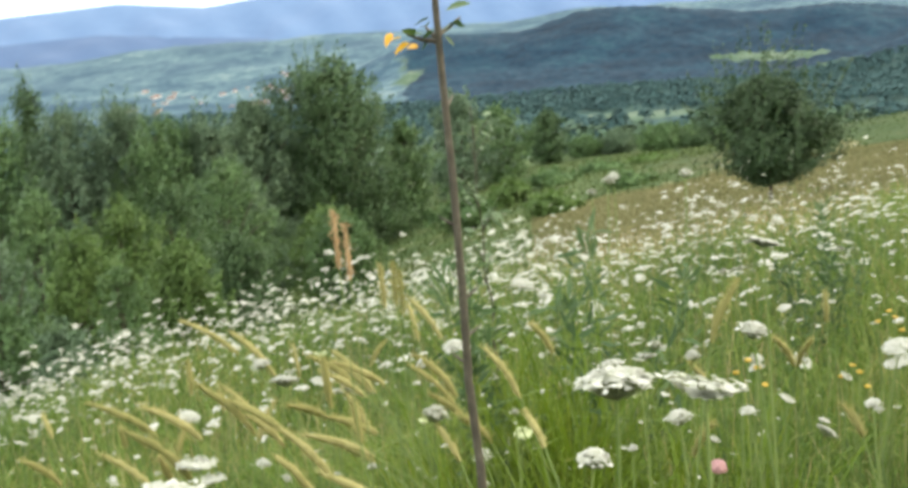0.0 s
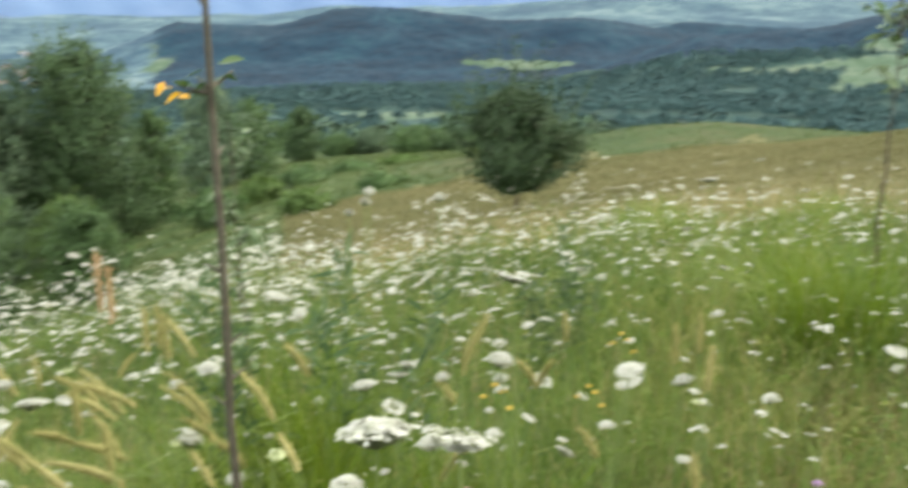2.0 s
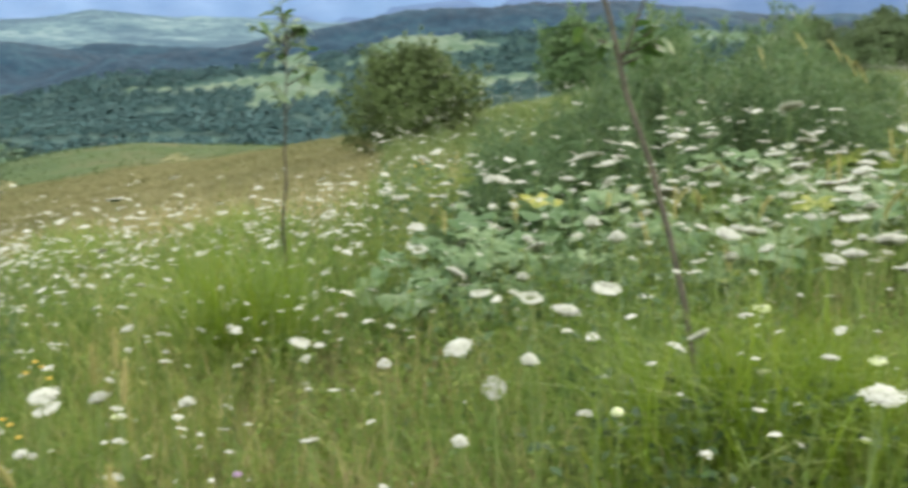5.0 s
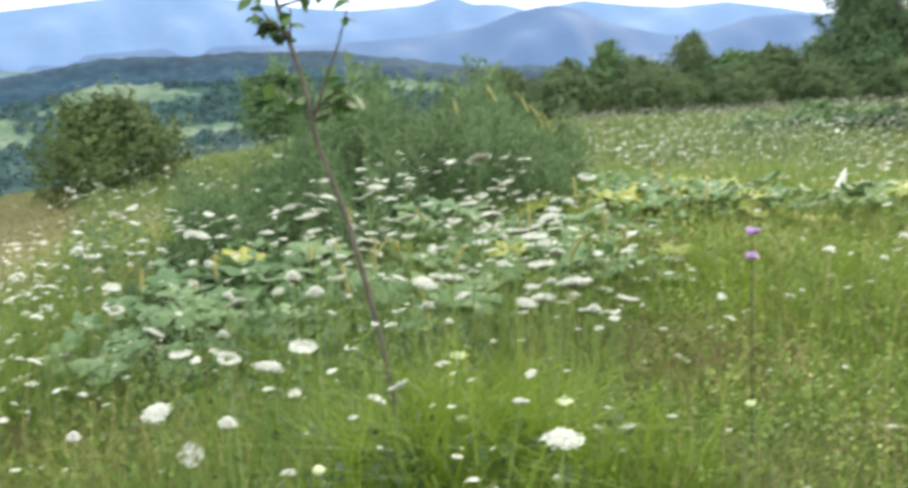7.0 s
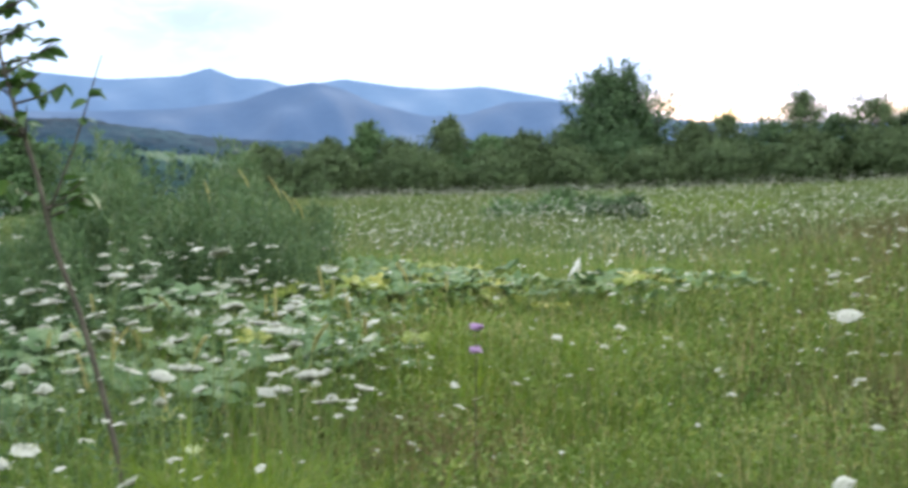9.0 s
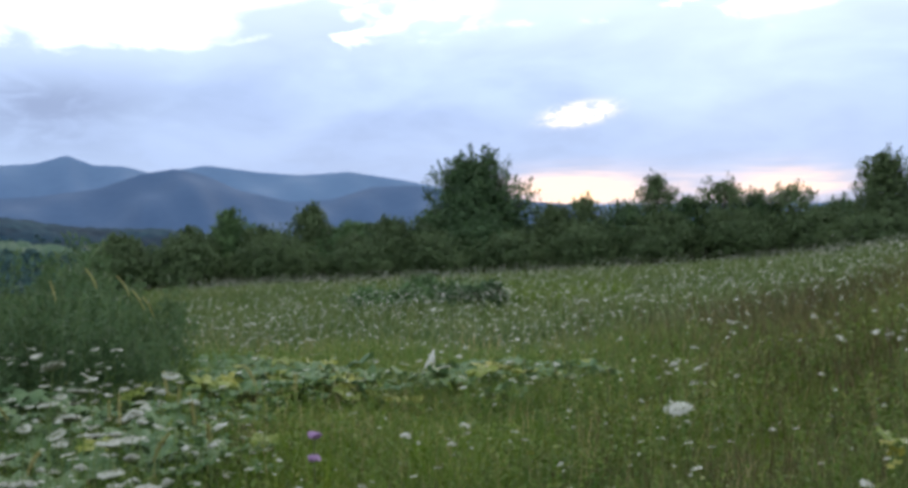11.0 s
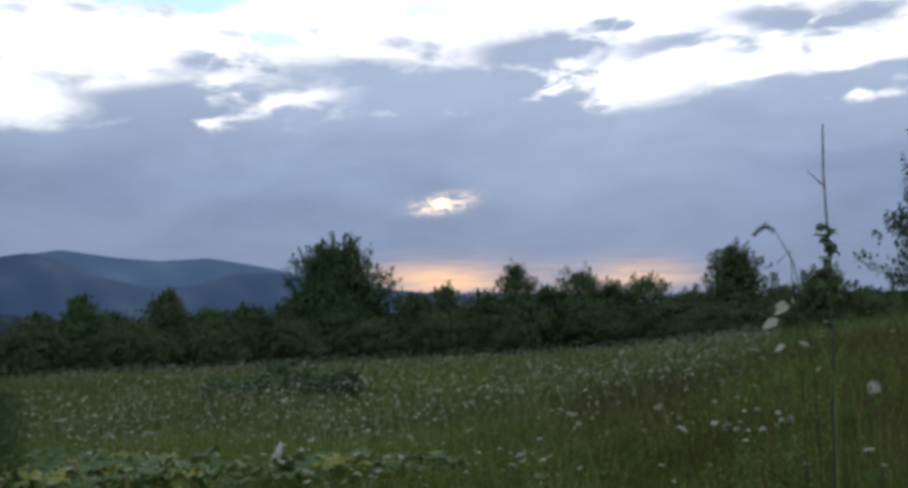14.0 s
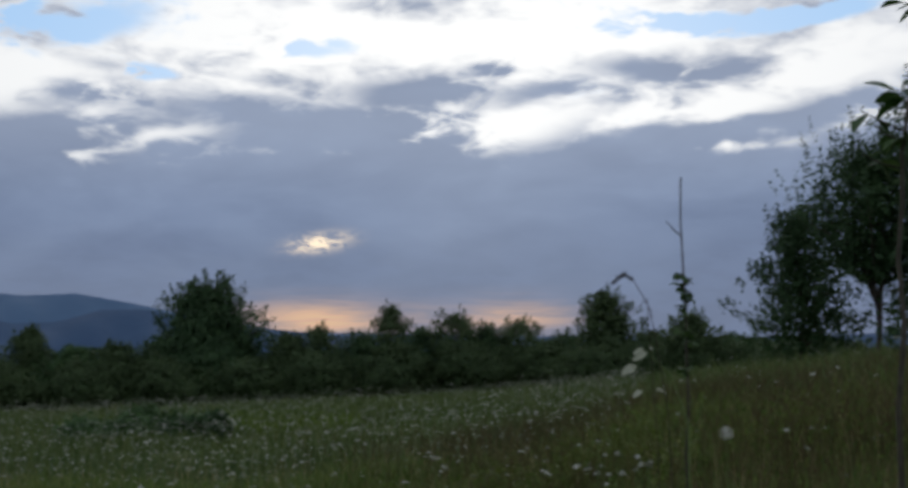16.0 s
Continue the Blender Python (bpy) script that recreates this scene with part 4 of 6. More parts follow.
SMALL_SHAPES = [leaf_mesh(0.03, 0.02, LEAF, 0.1), leaf_mesh(0.037, 0.023, LEAF, 0.2)]
NODE_SHAPES = [leaf_mesh(0.024, 0.014, LEAF, 0.1), leaf_mesh(0.019, 0.012, LEAF, 0.25)]
LEAF_SHAPES = [leaf_mesh(0.065, 0.042, LEAF, 0.1), leaf_mesh(0.08, 0.046, LEAF, 0.25), leaf_mesh(0.055, 0.037, LEAF, 0.05)]
SAGE_SHAPES = [leaf_mesh(0.042, 0.015, PALE_LEAF, 0.2), leaf_mesh(0.034, 0.014, PALE_LEAF, 0.1), leaf_mesh(0.03, 0.014, LEAF, 0.1)]
LIGHT_SHAPES = [leaf_mesh(0.075, 0.032, PALE_LEAF, 0.15), leaf_mesh(0.06, 0.03, PALE_LEAF, 0.1), leaf_mesh(0.06, 0.036, LEAF, 0.1)]
FRUIT_SHAPES = [leaf_mesh(0.048, 0.032, LEAF, 0.15), leaf_mesh(0.056, 0.034, LEAF, 0.3), leaf_mesh(0.042, 0.030, LEAF, 0.05)]
CURLED_SHAPES = [leaf_mesh(0.095, 0.055, CURLED, 0.35), leaf_mesh(0.085, 0.06, CURLED, 0.5)]
AUTUMN_SHAPES = [leaf_mesh(0.022, 0.012, AUTUMN, 0.45), leaf_mesh(0.018, 0.013, AUTUMN, 0.25)]


def set_leaf(shapes, r, at, tree, turn=None, name="leaf"):
    ob = part(name, shapes[r.integers(len(shapes))], tree)
    ob.matrix_basis = pose(*at, r.uniform(-40, 40), r.uniform(-35, 50), r.uniform(0, 360) if turn is None else turn) @ Matrix.Scale(r.uniform(0.75, 1.3), 4)


def make_sapling(x, y, label, path, thick, twigs, seed, shapes, per_twig, group="planted saplings", wobble=0.006, bark=TWIG):
    """path: points of the stem from the ground; twigs: (height share, turn, rise, length)."""
    r = np.random.default_rng(seed)
    z0 = float(ground(x, y)) - 0.03
    tree = thing("sapling", x, y, z0, label, "sapling", group)
    pts = np.array(path, float)
    ts = np.linspace(0, 1, len(pts))
    dense = np.linspace(0, 1, 14)
    stem = np.stack([np.interp(dense, ts, pts[:, k]) for k in range(3)], 1)
    stem[1:-1, :2] += r.normal(size=(12, 2)) * wobble
    v, f = tubes([[(p, thick * (1 - 0.65 * t)) for p, t in zip(stem, dense)]], 8)
    part("trunk", mesh_np("trunk", v, [f], bark, smooth=True), tree)
    for share, turn, rise, length in twigs:
        s = np.array([np.interp(share, dense, stem[:, k]) for k in range(3)])
        d = np.array([math.cos(radians(turn)), math.sin(radians(turn)), rise])
        d /= np.linalg.norm(d)
        bend = np.array([0, 0, 0.12 * length])
        line = [(s, thick * 0.42), (s + d * length * 0.5, thick * 0.3), (s + d * length + bend, thick * 0.14)]
        v, f = tubes([line], 5)
        twig = part("twig", mesh_np("twig", v, [f], bark, smooth=True), tree)
        for k in range(per_twig):
            t = r.uniform(0.25, 1.05)
            set_leaf(shapes, r, s + d * length * t + bend * t * t, twig)
    return tree, stem, r


def ring_of_twigs(seed, low, high, n, length, rise=0.9):
    r = np.random.default_rng(seed)
    return [(r.uniform(low, high), r.uniform(0, 360), rise * r.uniform(0.5, 1.4), length * r.uniform(0.6, 1.3)) for _ in range(n)]


SAP1_X, SAP1_Y = 0.072, 2.165
SAP1_FOOT = float(ground(SAP1_X, SAP1_Y)) - 0.03


def sap1(z):
    """The first sapling's slightly leaning stem at the height z, seen from its foot."""
    return 0.0556 - 0.0153 * (z - 1) - SAP1_X, 2.0136 - 0.138 * (z - 1) - SAP1_Y, z - SAP1_FOOT


def sap1_share(z):
    return (z - SAP1_FOOT) / (1.55 - SAP1_FOOT)


tree, stem, r = make_sapling(SAP1_X, SAP1_Y, "thin bare young tree with one yellowed leaf spray", [(0, 0, 0)] + [sap1(SAP1_FOOT + (1.55 - SAP1_FOOT) * k / 4) for k in (1, 2, 3, 4)], 0.0082,
                             [(sap1_share(1.208), 185, 0.15, 0.035), (sap1_share(1.215), 20, 0.5, 0.03), (sap1_share(1.21), 150, 0.8, 0.02)] + ring_of_twigs(5, 0.9, 0.98, 4, 0.06), 31, NODE_SHAPES, 2, wobble=0.0022, bark=PALE_TWIG)
v, f = tubes([[(sap1(1.30), 0.0036), ((sap1(1.30)[0] - 0.022, sap1(1.30)[1], sap1(1.34)[2]), 0.003), ((sap1(1.30)[0] - 0.062, sap1(1.30)[1], sap1(1.365)[2]), 0.0018)]], 6)
part("twig", mesh_np("twig", v, [f], PALE_TWIG, smooth=True), tree, "bare forked twig")
for k in range(4):
    x, y, z = sap1(1.202 + 0.006 * k)
    set_leaf(AUTUMN_SHAPES, r, (x - 0.024 - 0.009 * k, y + 0.01, z), tree, 150 + 30 * k)
for k in range(5):
    x, y, z = sap1(1.212 + 0.007 * k)
    set_leaf(NODE_SHAPES, r, (x + (0.006, -0.005, 0.012, -0.008, 0.01)[k], y - 0.004, z), tree, (10, 170, 40, 200, 330)[k])
for z, turn in ((1.135, 60), (1.0, 200), (0.91, 20), (0.865, 10), (0.83, 160)):
    x, y, z = sap1(z)
    c, d = math.cos(radians(turn)), math.sin(radians(turn))
    v, f = tubes([[((x, y, z), 0.003), ((x + 0.008 * c, y + 0.008 * d, z + 0.004), 0.0022), ((x + 0.02 * c, y + 0.02 * d, z + 0.013), 0.0009)]], 5)
    part("twig", mesh_np("twig", v, [f], PALE_TWIG, smooth=True), tree, "short bare twig stub")
make_sapling(2.86, 5.08, "slim young tree with a small leafy top", [(0, 0, 0), (0.0, 0, 0.5), (0.03, -0.02, 1.0), (0.05, -0.03, 1.52)], 0.009,
             ring_of_twigs(6, 0.74, 1.0, 15, 0.14), 32, LIGHT_SHAPES, 7)
make_sapling(2.56, 2.46, "leaning young fruit tree with a leafy top", [(0, 0, 0), (-0.03, 0.03, 0.55), (-0.13, 0.2, 1.2), (-0.2, 0.29, 1.72), (-0.24, 0.3, 2.0)], 0.0105,
             ring_of_twigs(7, 0.58, 0.92, 38, 0.13, 0.6) + [(0.49, 312, 2.6, 0.42), (0.49, 310, 0.4, 0.10), (0.5, 290, 0.3, 0.12), (0.51, 140, 0.5, 0.1), (0.5, 330, 0.6, 0.12)], 33, FRUIT_SHAPES, 7)
SAP4_TOP = 2.215 - float(ground(4.61, -0.43)) + 0.03
tree, stem, r = make_sapling(4.61, -0.43, "bare young whip with one tuft of leaves", [(0, 0, 0), (0.01, 0, 0.5), (0.015, -0.01, 1.0), (0.02, -0.005, SAP4_TOP)], 0.0085,
             [(s, a, 0.6, 0.03) for s, a in ((0.775, 80), (0.785, 250), (0.795, 150), (0.80, 300), (0.81, 40), (0.82, 270), (0.83, 90), (0.765, 180), (0.725, 200), (0.735, 60), (0.715, 310), (0.66, 120))], 34, SMALL_SHAPES, 6)
v, f = tubes([[((0.02, 0.0, SAP4_TOP - 0.235), 0.003), ((0.022, 0.03, SAP4_TOP - 0.205), 0.0024), ((0.025, 0.057, SAP4_TOP - 0.172), 0.0012)]], 5)
part("twig", mesh_np("twig", v, [f], TWIG, smooth=True), tree, "bare side twig")
make_sapling(3.12, -0.78, "dark young tree with drooping leaves on its tip", [(0, 0, 0), (0.0, 0.0, 0.6), (-0.01, -0.02, 1.3), (-0.02, -0.05, 1.75), (-0.03, -0.16, 2.05)], 0.0095,
             ring_of_twigs(8, 0.66, 1.0, 9, 0.12, 0.4), 35, LEAF_SHAPES, 4)

make_sapling(0.17, 3.98, "slender dark herb with many small leaves", [(0, 0, 0), (-0.015, 0, 0.35), (-0.03, 0, 0.7), (-0.045, 0, 1.08 - float(ground(0.17, 3.98)))], 0.0045,
             ring_of_twigs(9, 0.2, 1.0, 28, 0.085, 1.1), 36, SAGE_SHAPES, 6, "tall herbs")


# ---- gourd plants ----
def gourd_leaf(radius, seed, mat):
    r = np.random.default_rng(seed)
    n = 20
    a = np.linspace(0.25, 2 * math.pi - 0.25, n)
    lobe = radius * (0.86 + 0.14 * np.cos(5 * a)) * r.uniform(0.94, 1.06, n)
    rim = np.stack([lobe * np.cos(a), lobe * np.sin(a), 0.16 * radius * np.cos(5 * a) + r.normal(size=n) * 0.02 * radius - 0.08 * radius], 1)
    mid = rim * 0.55 + (0, 0, 0.05 * radius)
    v = np.concatenate([[(0, 0, -0.06 * radius)], mid, rim])
    tri = [(0, 1 + k, 2 + k) for k in range(n - 1)]
    quad = [(1 + k, 1 + n + k, 2 + n + k, 2 + k) for k in range(n - 1)]
    return mesh_np("leaf", v, [np.array(tri), np.array(quad)], mat, smooth=True)


GOURD_GREEN = [gourd_leaf(rad, 200 + k, PUMPKIN) for k, rad in enumerate((0.065, 0.09, 0.115, 0.14))]
GOURD_YELLOW = [gourd_leaf(rad, 220 + k, PUMPKIN_YELLOW) for k, rad in enumerate((0.09, 0.11, 0.12))]


def make_gourd(x, y, n, reach, height, seed, yellow, label, small=1.0):
    r = np.random.default_rng(seed)
    z0 = float(ground(x, y))
    plant = thing("gourd_plant", x, y, z0, label, "gourd plant", "gourd plants", r.uniform(0, 360))
    for k in range(n):
        a, q = r.uniform(0, 2 * math.pi), reach * math.sqrt(r.uniform(0.02, 1))
        h = height * r.uniform(0.65, 1.1)
        top = np.array([q * math.cos(a), q * math.sin(a), h])
        v, f = tubes([[(top * (0.55, 0.55, 0), 0.006), (top * (0.8, 0.8, 0.6), 0.005), (top, 0.004)]], 4)
        stalk = part("stalk", mesh_np("stalk", v, [f], STEM, smooth=True), plant)
        shapes = GOURD_YELLOW if r.uniform() < yellow else GOURD_GREEN
        ob = part("leaf", shapes[r.integers(len(shapes))], stalk)
        ob.matrix_basis = pose(*top, r.normal() * 15, r.normal() * 15, r.uniform(0, 360)) @ Matrix.Scale(r.uniform(0.8, 1.2) * small, 4)


r_g = np.random.default_rng(15)
for k in range(26):
    t, q = r_g.uniform(0, 1), r_g.uniform(-0.5, 0.5)
    make_gourd(3.3 + 1.8 * t + 0.6 * q, 4.3 + 0.8 * t + 1.0 * q, 11, 0.42, 0.30 + 0.14 * t, 300 + k, 0.0, "sprawling gourd plant with broad pale green leaves")
for k in range(11):
    make_gourd(4.3 + 1.6 * r_g.uniform(), 4.0 + 1.7 * r_g.uniform(), 9, 0.4, 0.42, 380 + k, 0.06, "gourd plant half hidden among white flowers")
for k in range(20):
    x, y = 6.4 + 2.2 * r_g.uniform(), 3.4 + 1.7 * r_g.uniform()
    make_gourd(x, y, 9, 0.42, 0.30, 420 + k, 0.16, "gourd plant sprawling among flowers in front of the row")
for k in range(22):
    make_gourd(3.9 + 2.3 * r_g.uniform(), 3.2 + 1.4 * r_g.uniform(), 8, 0.4, 0.28, 450 + k, 0.10, "gourd plant under white flower heads")
for k in range(22):
    t, q = k / 21, r_g.uniform(-1, 1)
    make_gourd(6.7 + 1.75 * t + 0.25 * q, 4.7 - 2.6 * t + 0.25 * q, 10, 0.4, 0.32, 340 + k, 0.5 if k < 12 else 0.12, "gourd plant with yellowing leaves in a row" if k < 14 else "green gourd plant at the end of the row")


# ---- tall weeds ----
def weed_meshes(seed, h, wide):
    r = np.random.default_rng(seed)
    stems, at = [], []
    for k in range(4):
        a = r.uniform(0, 2 * math.pi)
        tip = np.array([wide * math.cos(a) * r.uniform(0.2, 1), wide * math.sin(a) * r.uniform(0.2, 1), h * r.uniform(0.6, 1.0)])
        base = tip * (0.15, 0.15, 0)
        mid = base * 0.5 + tip * 0.5 - tip * (0.12, 0.12, 0)
        v, f = tubes([[(base, 0.005), (mid, 0.0035), (tip, 0.0012)]], 4)
        stems.append(mesh_np("stem", v, [f], STEM))
        t = r.uniform(0.1, 1.0, 110)[:, None]
        at.append(base * (1 - t) ** 2 + 2 * mid * t * (1 - t) + tip * t * t + r.normal(size=(110, 3)) * (0.075, 0.075, 0.04) * (1.08 - t))
    v, f = leaves(r, np.concatenate(at), 0.095, -1.1, 0.17)
    return stems, mesh_np("foliage", v, [f], WEED)


WEEDS = [weed_meshes(400 + k, 1.15, 0.28) for k in range(7)]


def set_weed(x, y, scale, turn, k):
    plant = thing("tall_weed", x, y, float(ground(x, y)), "tall feathery green weed in the thicket", "weed", "weed thicket")
    stems, foliage = WEEDS[k % 7]
    for me in stems:
        part("stem", me, plant)
    part("foliage", foliage, plant)
    plant.matrix_basis = pose(x, y, float(ground(x, y)) - 0.02, 0, 0, turn) @ Matrix.Scale(scale, 4)


r_w = np.random.default_rng(21)
for k in range(200):
    t = r_w.uniform(0, 1)
    az = -46 - 14 * t
    d = r_w.uniform(7.6, 12.5)
    tall = (1.02 + 0.12 * math.sin(az * 1.1)) * r_w.uniform(0.6, 1.1) * (1.0 + 0.05 * (d - 10)) * (1 - 0.3 * max(0.0, t - 0.7) / 0.3)
    set_weed(-math.sin(radians(az)) * d, math.cos(radians(az)) * d + 0.4, tall, r_w.uniform(0, 360), k)
for k in range(62):  # lower weeds behind the gourd plants
    az, d = r_w.uniform(-52, -41), r_w.uniform(6.3, 8.6)
    set_weed(-math.sin(radians(az)) * d, math.cos(radians(az)) * d + 0.4, r_w.uniform(0.5, 0.8), r_w.uniform(0, 360), k)
for k in range(26):  # low clump out on the field
    set_weed(20.6 + r_w.normal() * 0.8, 7.0 + r_w.normal() * 0.55, r_w.uniform(0.4, 0.62), r_w.uniform(0, 360), k)
tree_row(((19.4, 7.8, 0.62, 0.9), (19.6, 7.1, 0.68, 1.0), (19.8, 6.3, 0.66, 0.8), (20.9, 7.3, 0.80, 1.1), (20.4, 8.3, 0.62, 0.8), (19.7, 5.7, 0.80, 0.6), (20.8, 6.5, 0.72, 0.9)),
         "nettle_clump", "low dark green nettle clump out on the field", "weed", (FOLIAGE, FOLIAGE, DARK_FOLIAGE), 230, "nettles on the field", 0.10, 900, "round", 0.0)
set_weed(1.37, 5.0, 0.62, 40, 2)
set_weed(1.5, 5.1, 0.5, 140, 4)
for k in range(2):  # behind the flower stalks of the near meadow
    set_weed(0.32 + r_w.normal() * 0.15, 3.7 + r_w.normal() * 0.25, r_w.uniform(0.55, 0.85), r_w.uniform(0, 360), k)


# ---- white umbel flowers ----
def umbel_meshes(seed, radius, count, height, dome, mat):
    """Stem, spokes and a head of many small bumpy discs."""
    r = np.random.default_rng(seed)
    k = np.arange(count)
    q = radius * np.sqrt((k + 0.5) / count)
    a = k * 2.39996 + seed
    x, y = q * np.cos(a), q * np.sin(a)
    ragged = 1 + 0.10 * np.sin(3 * a / 2.39996 + seed) + 0.12 * r.normal(size=count) * (q / radius) ** 2
    x, y = x * ragged, y * ragged
    z = height + 0.8 * dome * (1 - (q / radius) ** 2) + 0.10 * radius * np.sin(2.1 * a + seed) * (q / radius) + r.normal(size=count) * 0.03 * radius
    size = radius * 1.95 / math.sqrt(count) * r.uniform(0.75, 1.3, count)
    ring = np.linspace(0, 2 * math.pi, 7)[:-1]
    vs, fs, spokes = [], [], []
    for i in range(count):
        b = len(vs)
        tilt = r.normal(size=2) * 0.14 + np.array([x[i], y[i]]) / radius * 0.25
        vs.append((x[i], y[i], z[i] + size[i] * 0.18))
        for t in ring + r.uniform(0, 1):
            s = size[i] * r.uniform(0.8, 1.15)
            dx, dy = s * math.cos(t), s * math.sin(t)
            vs.append((x[i] + dx, y[i] + dy, z[i] - dx * tilt[0] - dy * tilt[1] + r.normal() * 0.08 * size[i]))
        fs += [(b, b + 1 + j, b + 1 + (j + 1) % 6) for j in range(6)]
        if i % 6 < 2:
            spokes.append([((0, 0, height - radius * 0.5), 0.0016), ((x[i] * 0.6, y[i] * 0.6, height - radius * 0.27), 0.0012), ((x[i], y[i], z[i] - size[i] * 0.1), 0.0012)])
    sv, sf = tubes([[((0, 0, 0), 0.0032), ((r.normal() * 0.03, r.normal() * 0.03, height * 0.5), 0.0026), ((0, 0, height - radius * 0.3), 0.0018)]], 5)
    pv, pf = tubes(spokes, 3)
    return mesh_np("stem", sv, [sf], STEM, smooth=True), mesh_np("spokes", pv, [pf], UNDER), mesh_np("flower_head", vs, [np.array(fs)], mat)


UMBELS = [umbel_meshes(500 + k, rad, n, 0.7, dome, FLORET) for k, (rad, n, dome) in enumerate(((0.036, 150, 0.030), (0.046, 220, -0.010), (0.030, 120, 0.036), (0.050, 260, 0.022), (0.024, 90, 0.030), (0.040, 180, -0.024)))]
NESTS = [umbel_meshes(520 + k, rad, n, 0.62, dome, UNRIPE) for k, (rad, n, dome) in enumerate(((0.022, 26, -0.022), (0.028, 30, -0.03)))]
PLACED = []


def set_umbel(x, y, top, kind, scale, r, nest=False):
    """A wild carrot whose flower head is at the height top."""
    z0 = float(ground(x, y)) - 0.02
    meshes = (NESTS if nest else UMBELS)[kind]
    label = "wild carrot with a closed greenish flower head" if nest else ("wild carrot with a broad flat white flower head" if kind in (1, 3, 5) else "wild carrot with a small domed white flower head")
    plant = thing("wild_carrot", x, y, z0, label, "wildflower", "wild carrots in the meadow")
    parts = [part(name, me, plant) for name, me in zip(("stem", "spokes", "flower_head"), meshes)]
    tall = (top - z0) / (0.62 if nest else 0.7)
    parts[0].matrix_basis = Matrix.Diagonal((1, 1, tall, 1))
    lift = (top - z0) - (0.62 if nest else 0.7) * scale
    neck = (0.62 if nest else 0.7)
    nod = Matrix.Translation((0, 0, neck)) @ pose(0, 0, 0, r.normal() * 12, r.normal() * 12, 0) @ Matrix.Translation((0, 0, -neck))
    for ob in parts[1:]:
        ob.matrix_basis = Matrix.Translation((0, 0, lift)) @ Matrix.Scale(scale, 4) @ nod
    plant.matrix_basis = pose(x, y, z0, 0, 0, r.uniform(0, 360))
    PLACED.append((x, y))


def way(az, d):
    return -math.sin(radians(az)) * d, 0.45 + math.cos(radians(az)) * d


def flower_density(az, d):
    """Flower heads per square metre, by direction and distance."""
    if az > -36:
        edge = 8.0 + 0.6 * math.sin(az * 0.9) if az < -4 else 9.5 + 0.8 * math.sin(az * 0.9)
        if d > edge:
            return 0.9 * max(0.0, 1 - (d - edge) / 9) if az < -4 else 0
        base = 76 if d < 2.6 else 125 if d < 4 else 190 if d < 6 else 230
        return base * (0.85 if -34 < az < -2 and d < 3.0 else 1.0)
    if az > -60:
        return 62 if d < 2.9 else 84 if d < 6.5 else 62 if d < 11 and az > -44 else 26 if d < 14 else 30 if d < 20 and az > -48 else 5
    if az > -66:
        return 9 if d < 3 else 70 if d < 6 else 14 if d < 9.5 else 30 + 60 * (-60 - az) / 6 if d < 19 else 22
    if az > -96:
        return 20 if d < 6 else 24 if d < 9.5 else (62 if az > -72 else 95) if d < 19 else 34 if d < 26 else 30 if d < 45 else 0
    return 9.0 if d < 8 else 7 if d < 25 else 0


def head_sheet(name, r, x, y, top, rad, bits, label):
    """Many flower heads in one mesh, each of several small tilted, uneven discs."""
    n = len(x)
    k = np.arange(bits)
    q = rad[:, None] * np.sqrt((k + 0.2) / bits) * r.uniform(0.62, 0.9, (n, bits))
    a = k * 2.39996 + r.uniform(0, 6.28, (n, 1))
    tx, ty = r.normal(size=(2, n, 1)) * 0.20
    dome = r.uniform(0.0, 0.9, (n, 1)) * rad[:, None]
    cx, cy = q * np.cos(a), q * np.sin(a)
    cz = top[:, None] + tx * cx + ty * cy + dome * (1 - (q / rad[:, None]) ** 2)
    c = np.stack([x[:, None] + cx, y[:, None] + cy, cz], -1).reshape(-1, 3)
    s = (np.repeat(rad, bits) * 1.3 / math.sqrt(bits) * r.uniform(0.75, 1.25, n * bits))[:, None]
    t = np.linspace(0, 2 * math.pi, 6)[:-1][None] + r.uniform(0, 6, (n * bits, 1))
    w = s * r.uniform(0.7, 1.2, (n * bits, 5))
    rim = np.stack([c[:, :1] + w * np.cos(t), c[:, 1:2] + w * np.sin(t), c[:, 2:] - 0.22 * s + np.repeat(tx, bits, 0).reshape(-1, 1) * w * np.cos(t) + np.repeat(ty, bits, 0).reshape(-1, 1) * w * np.sin(t) + r.normal(size=w.shape) * 0.14 * s], -1)
    verts = np.concatenate([c[:, None], rim], 1).reshape(-1, 3)
    b = np.arange(n * bits) * 6
    tri = np.concatenate([np.stack([b, b + 1 + j, b + 1 + (j + 1) % 5], -1) for j in range(5)])
    tagged(new(name, mesh_np(name, verts, [tri], PETAL)), label, "wildflowers", kind="stuff")


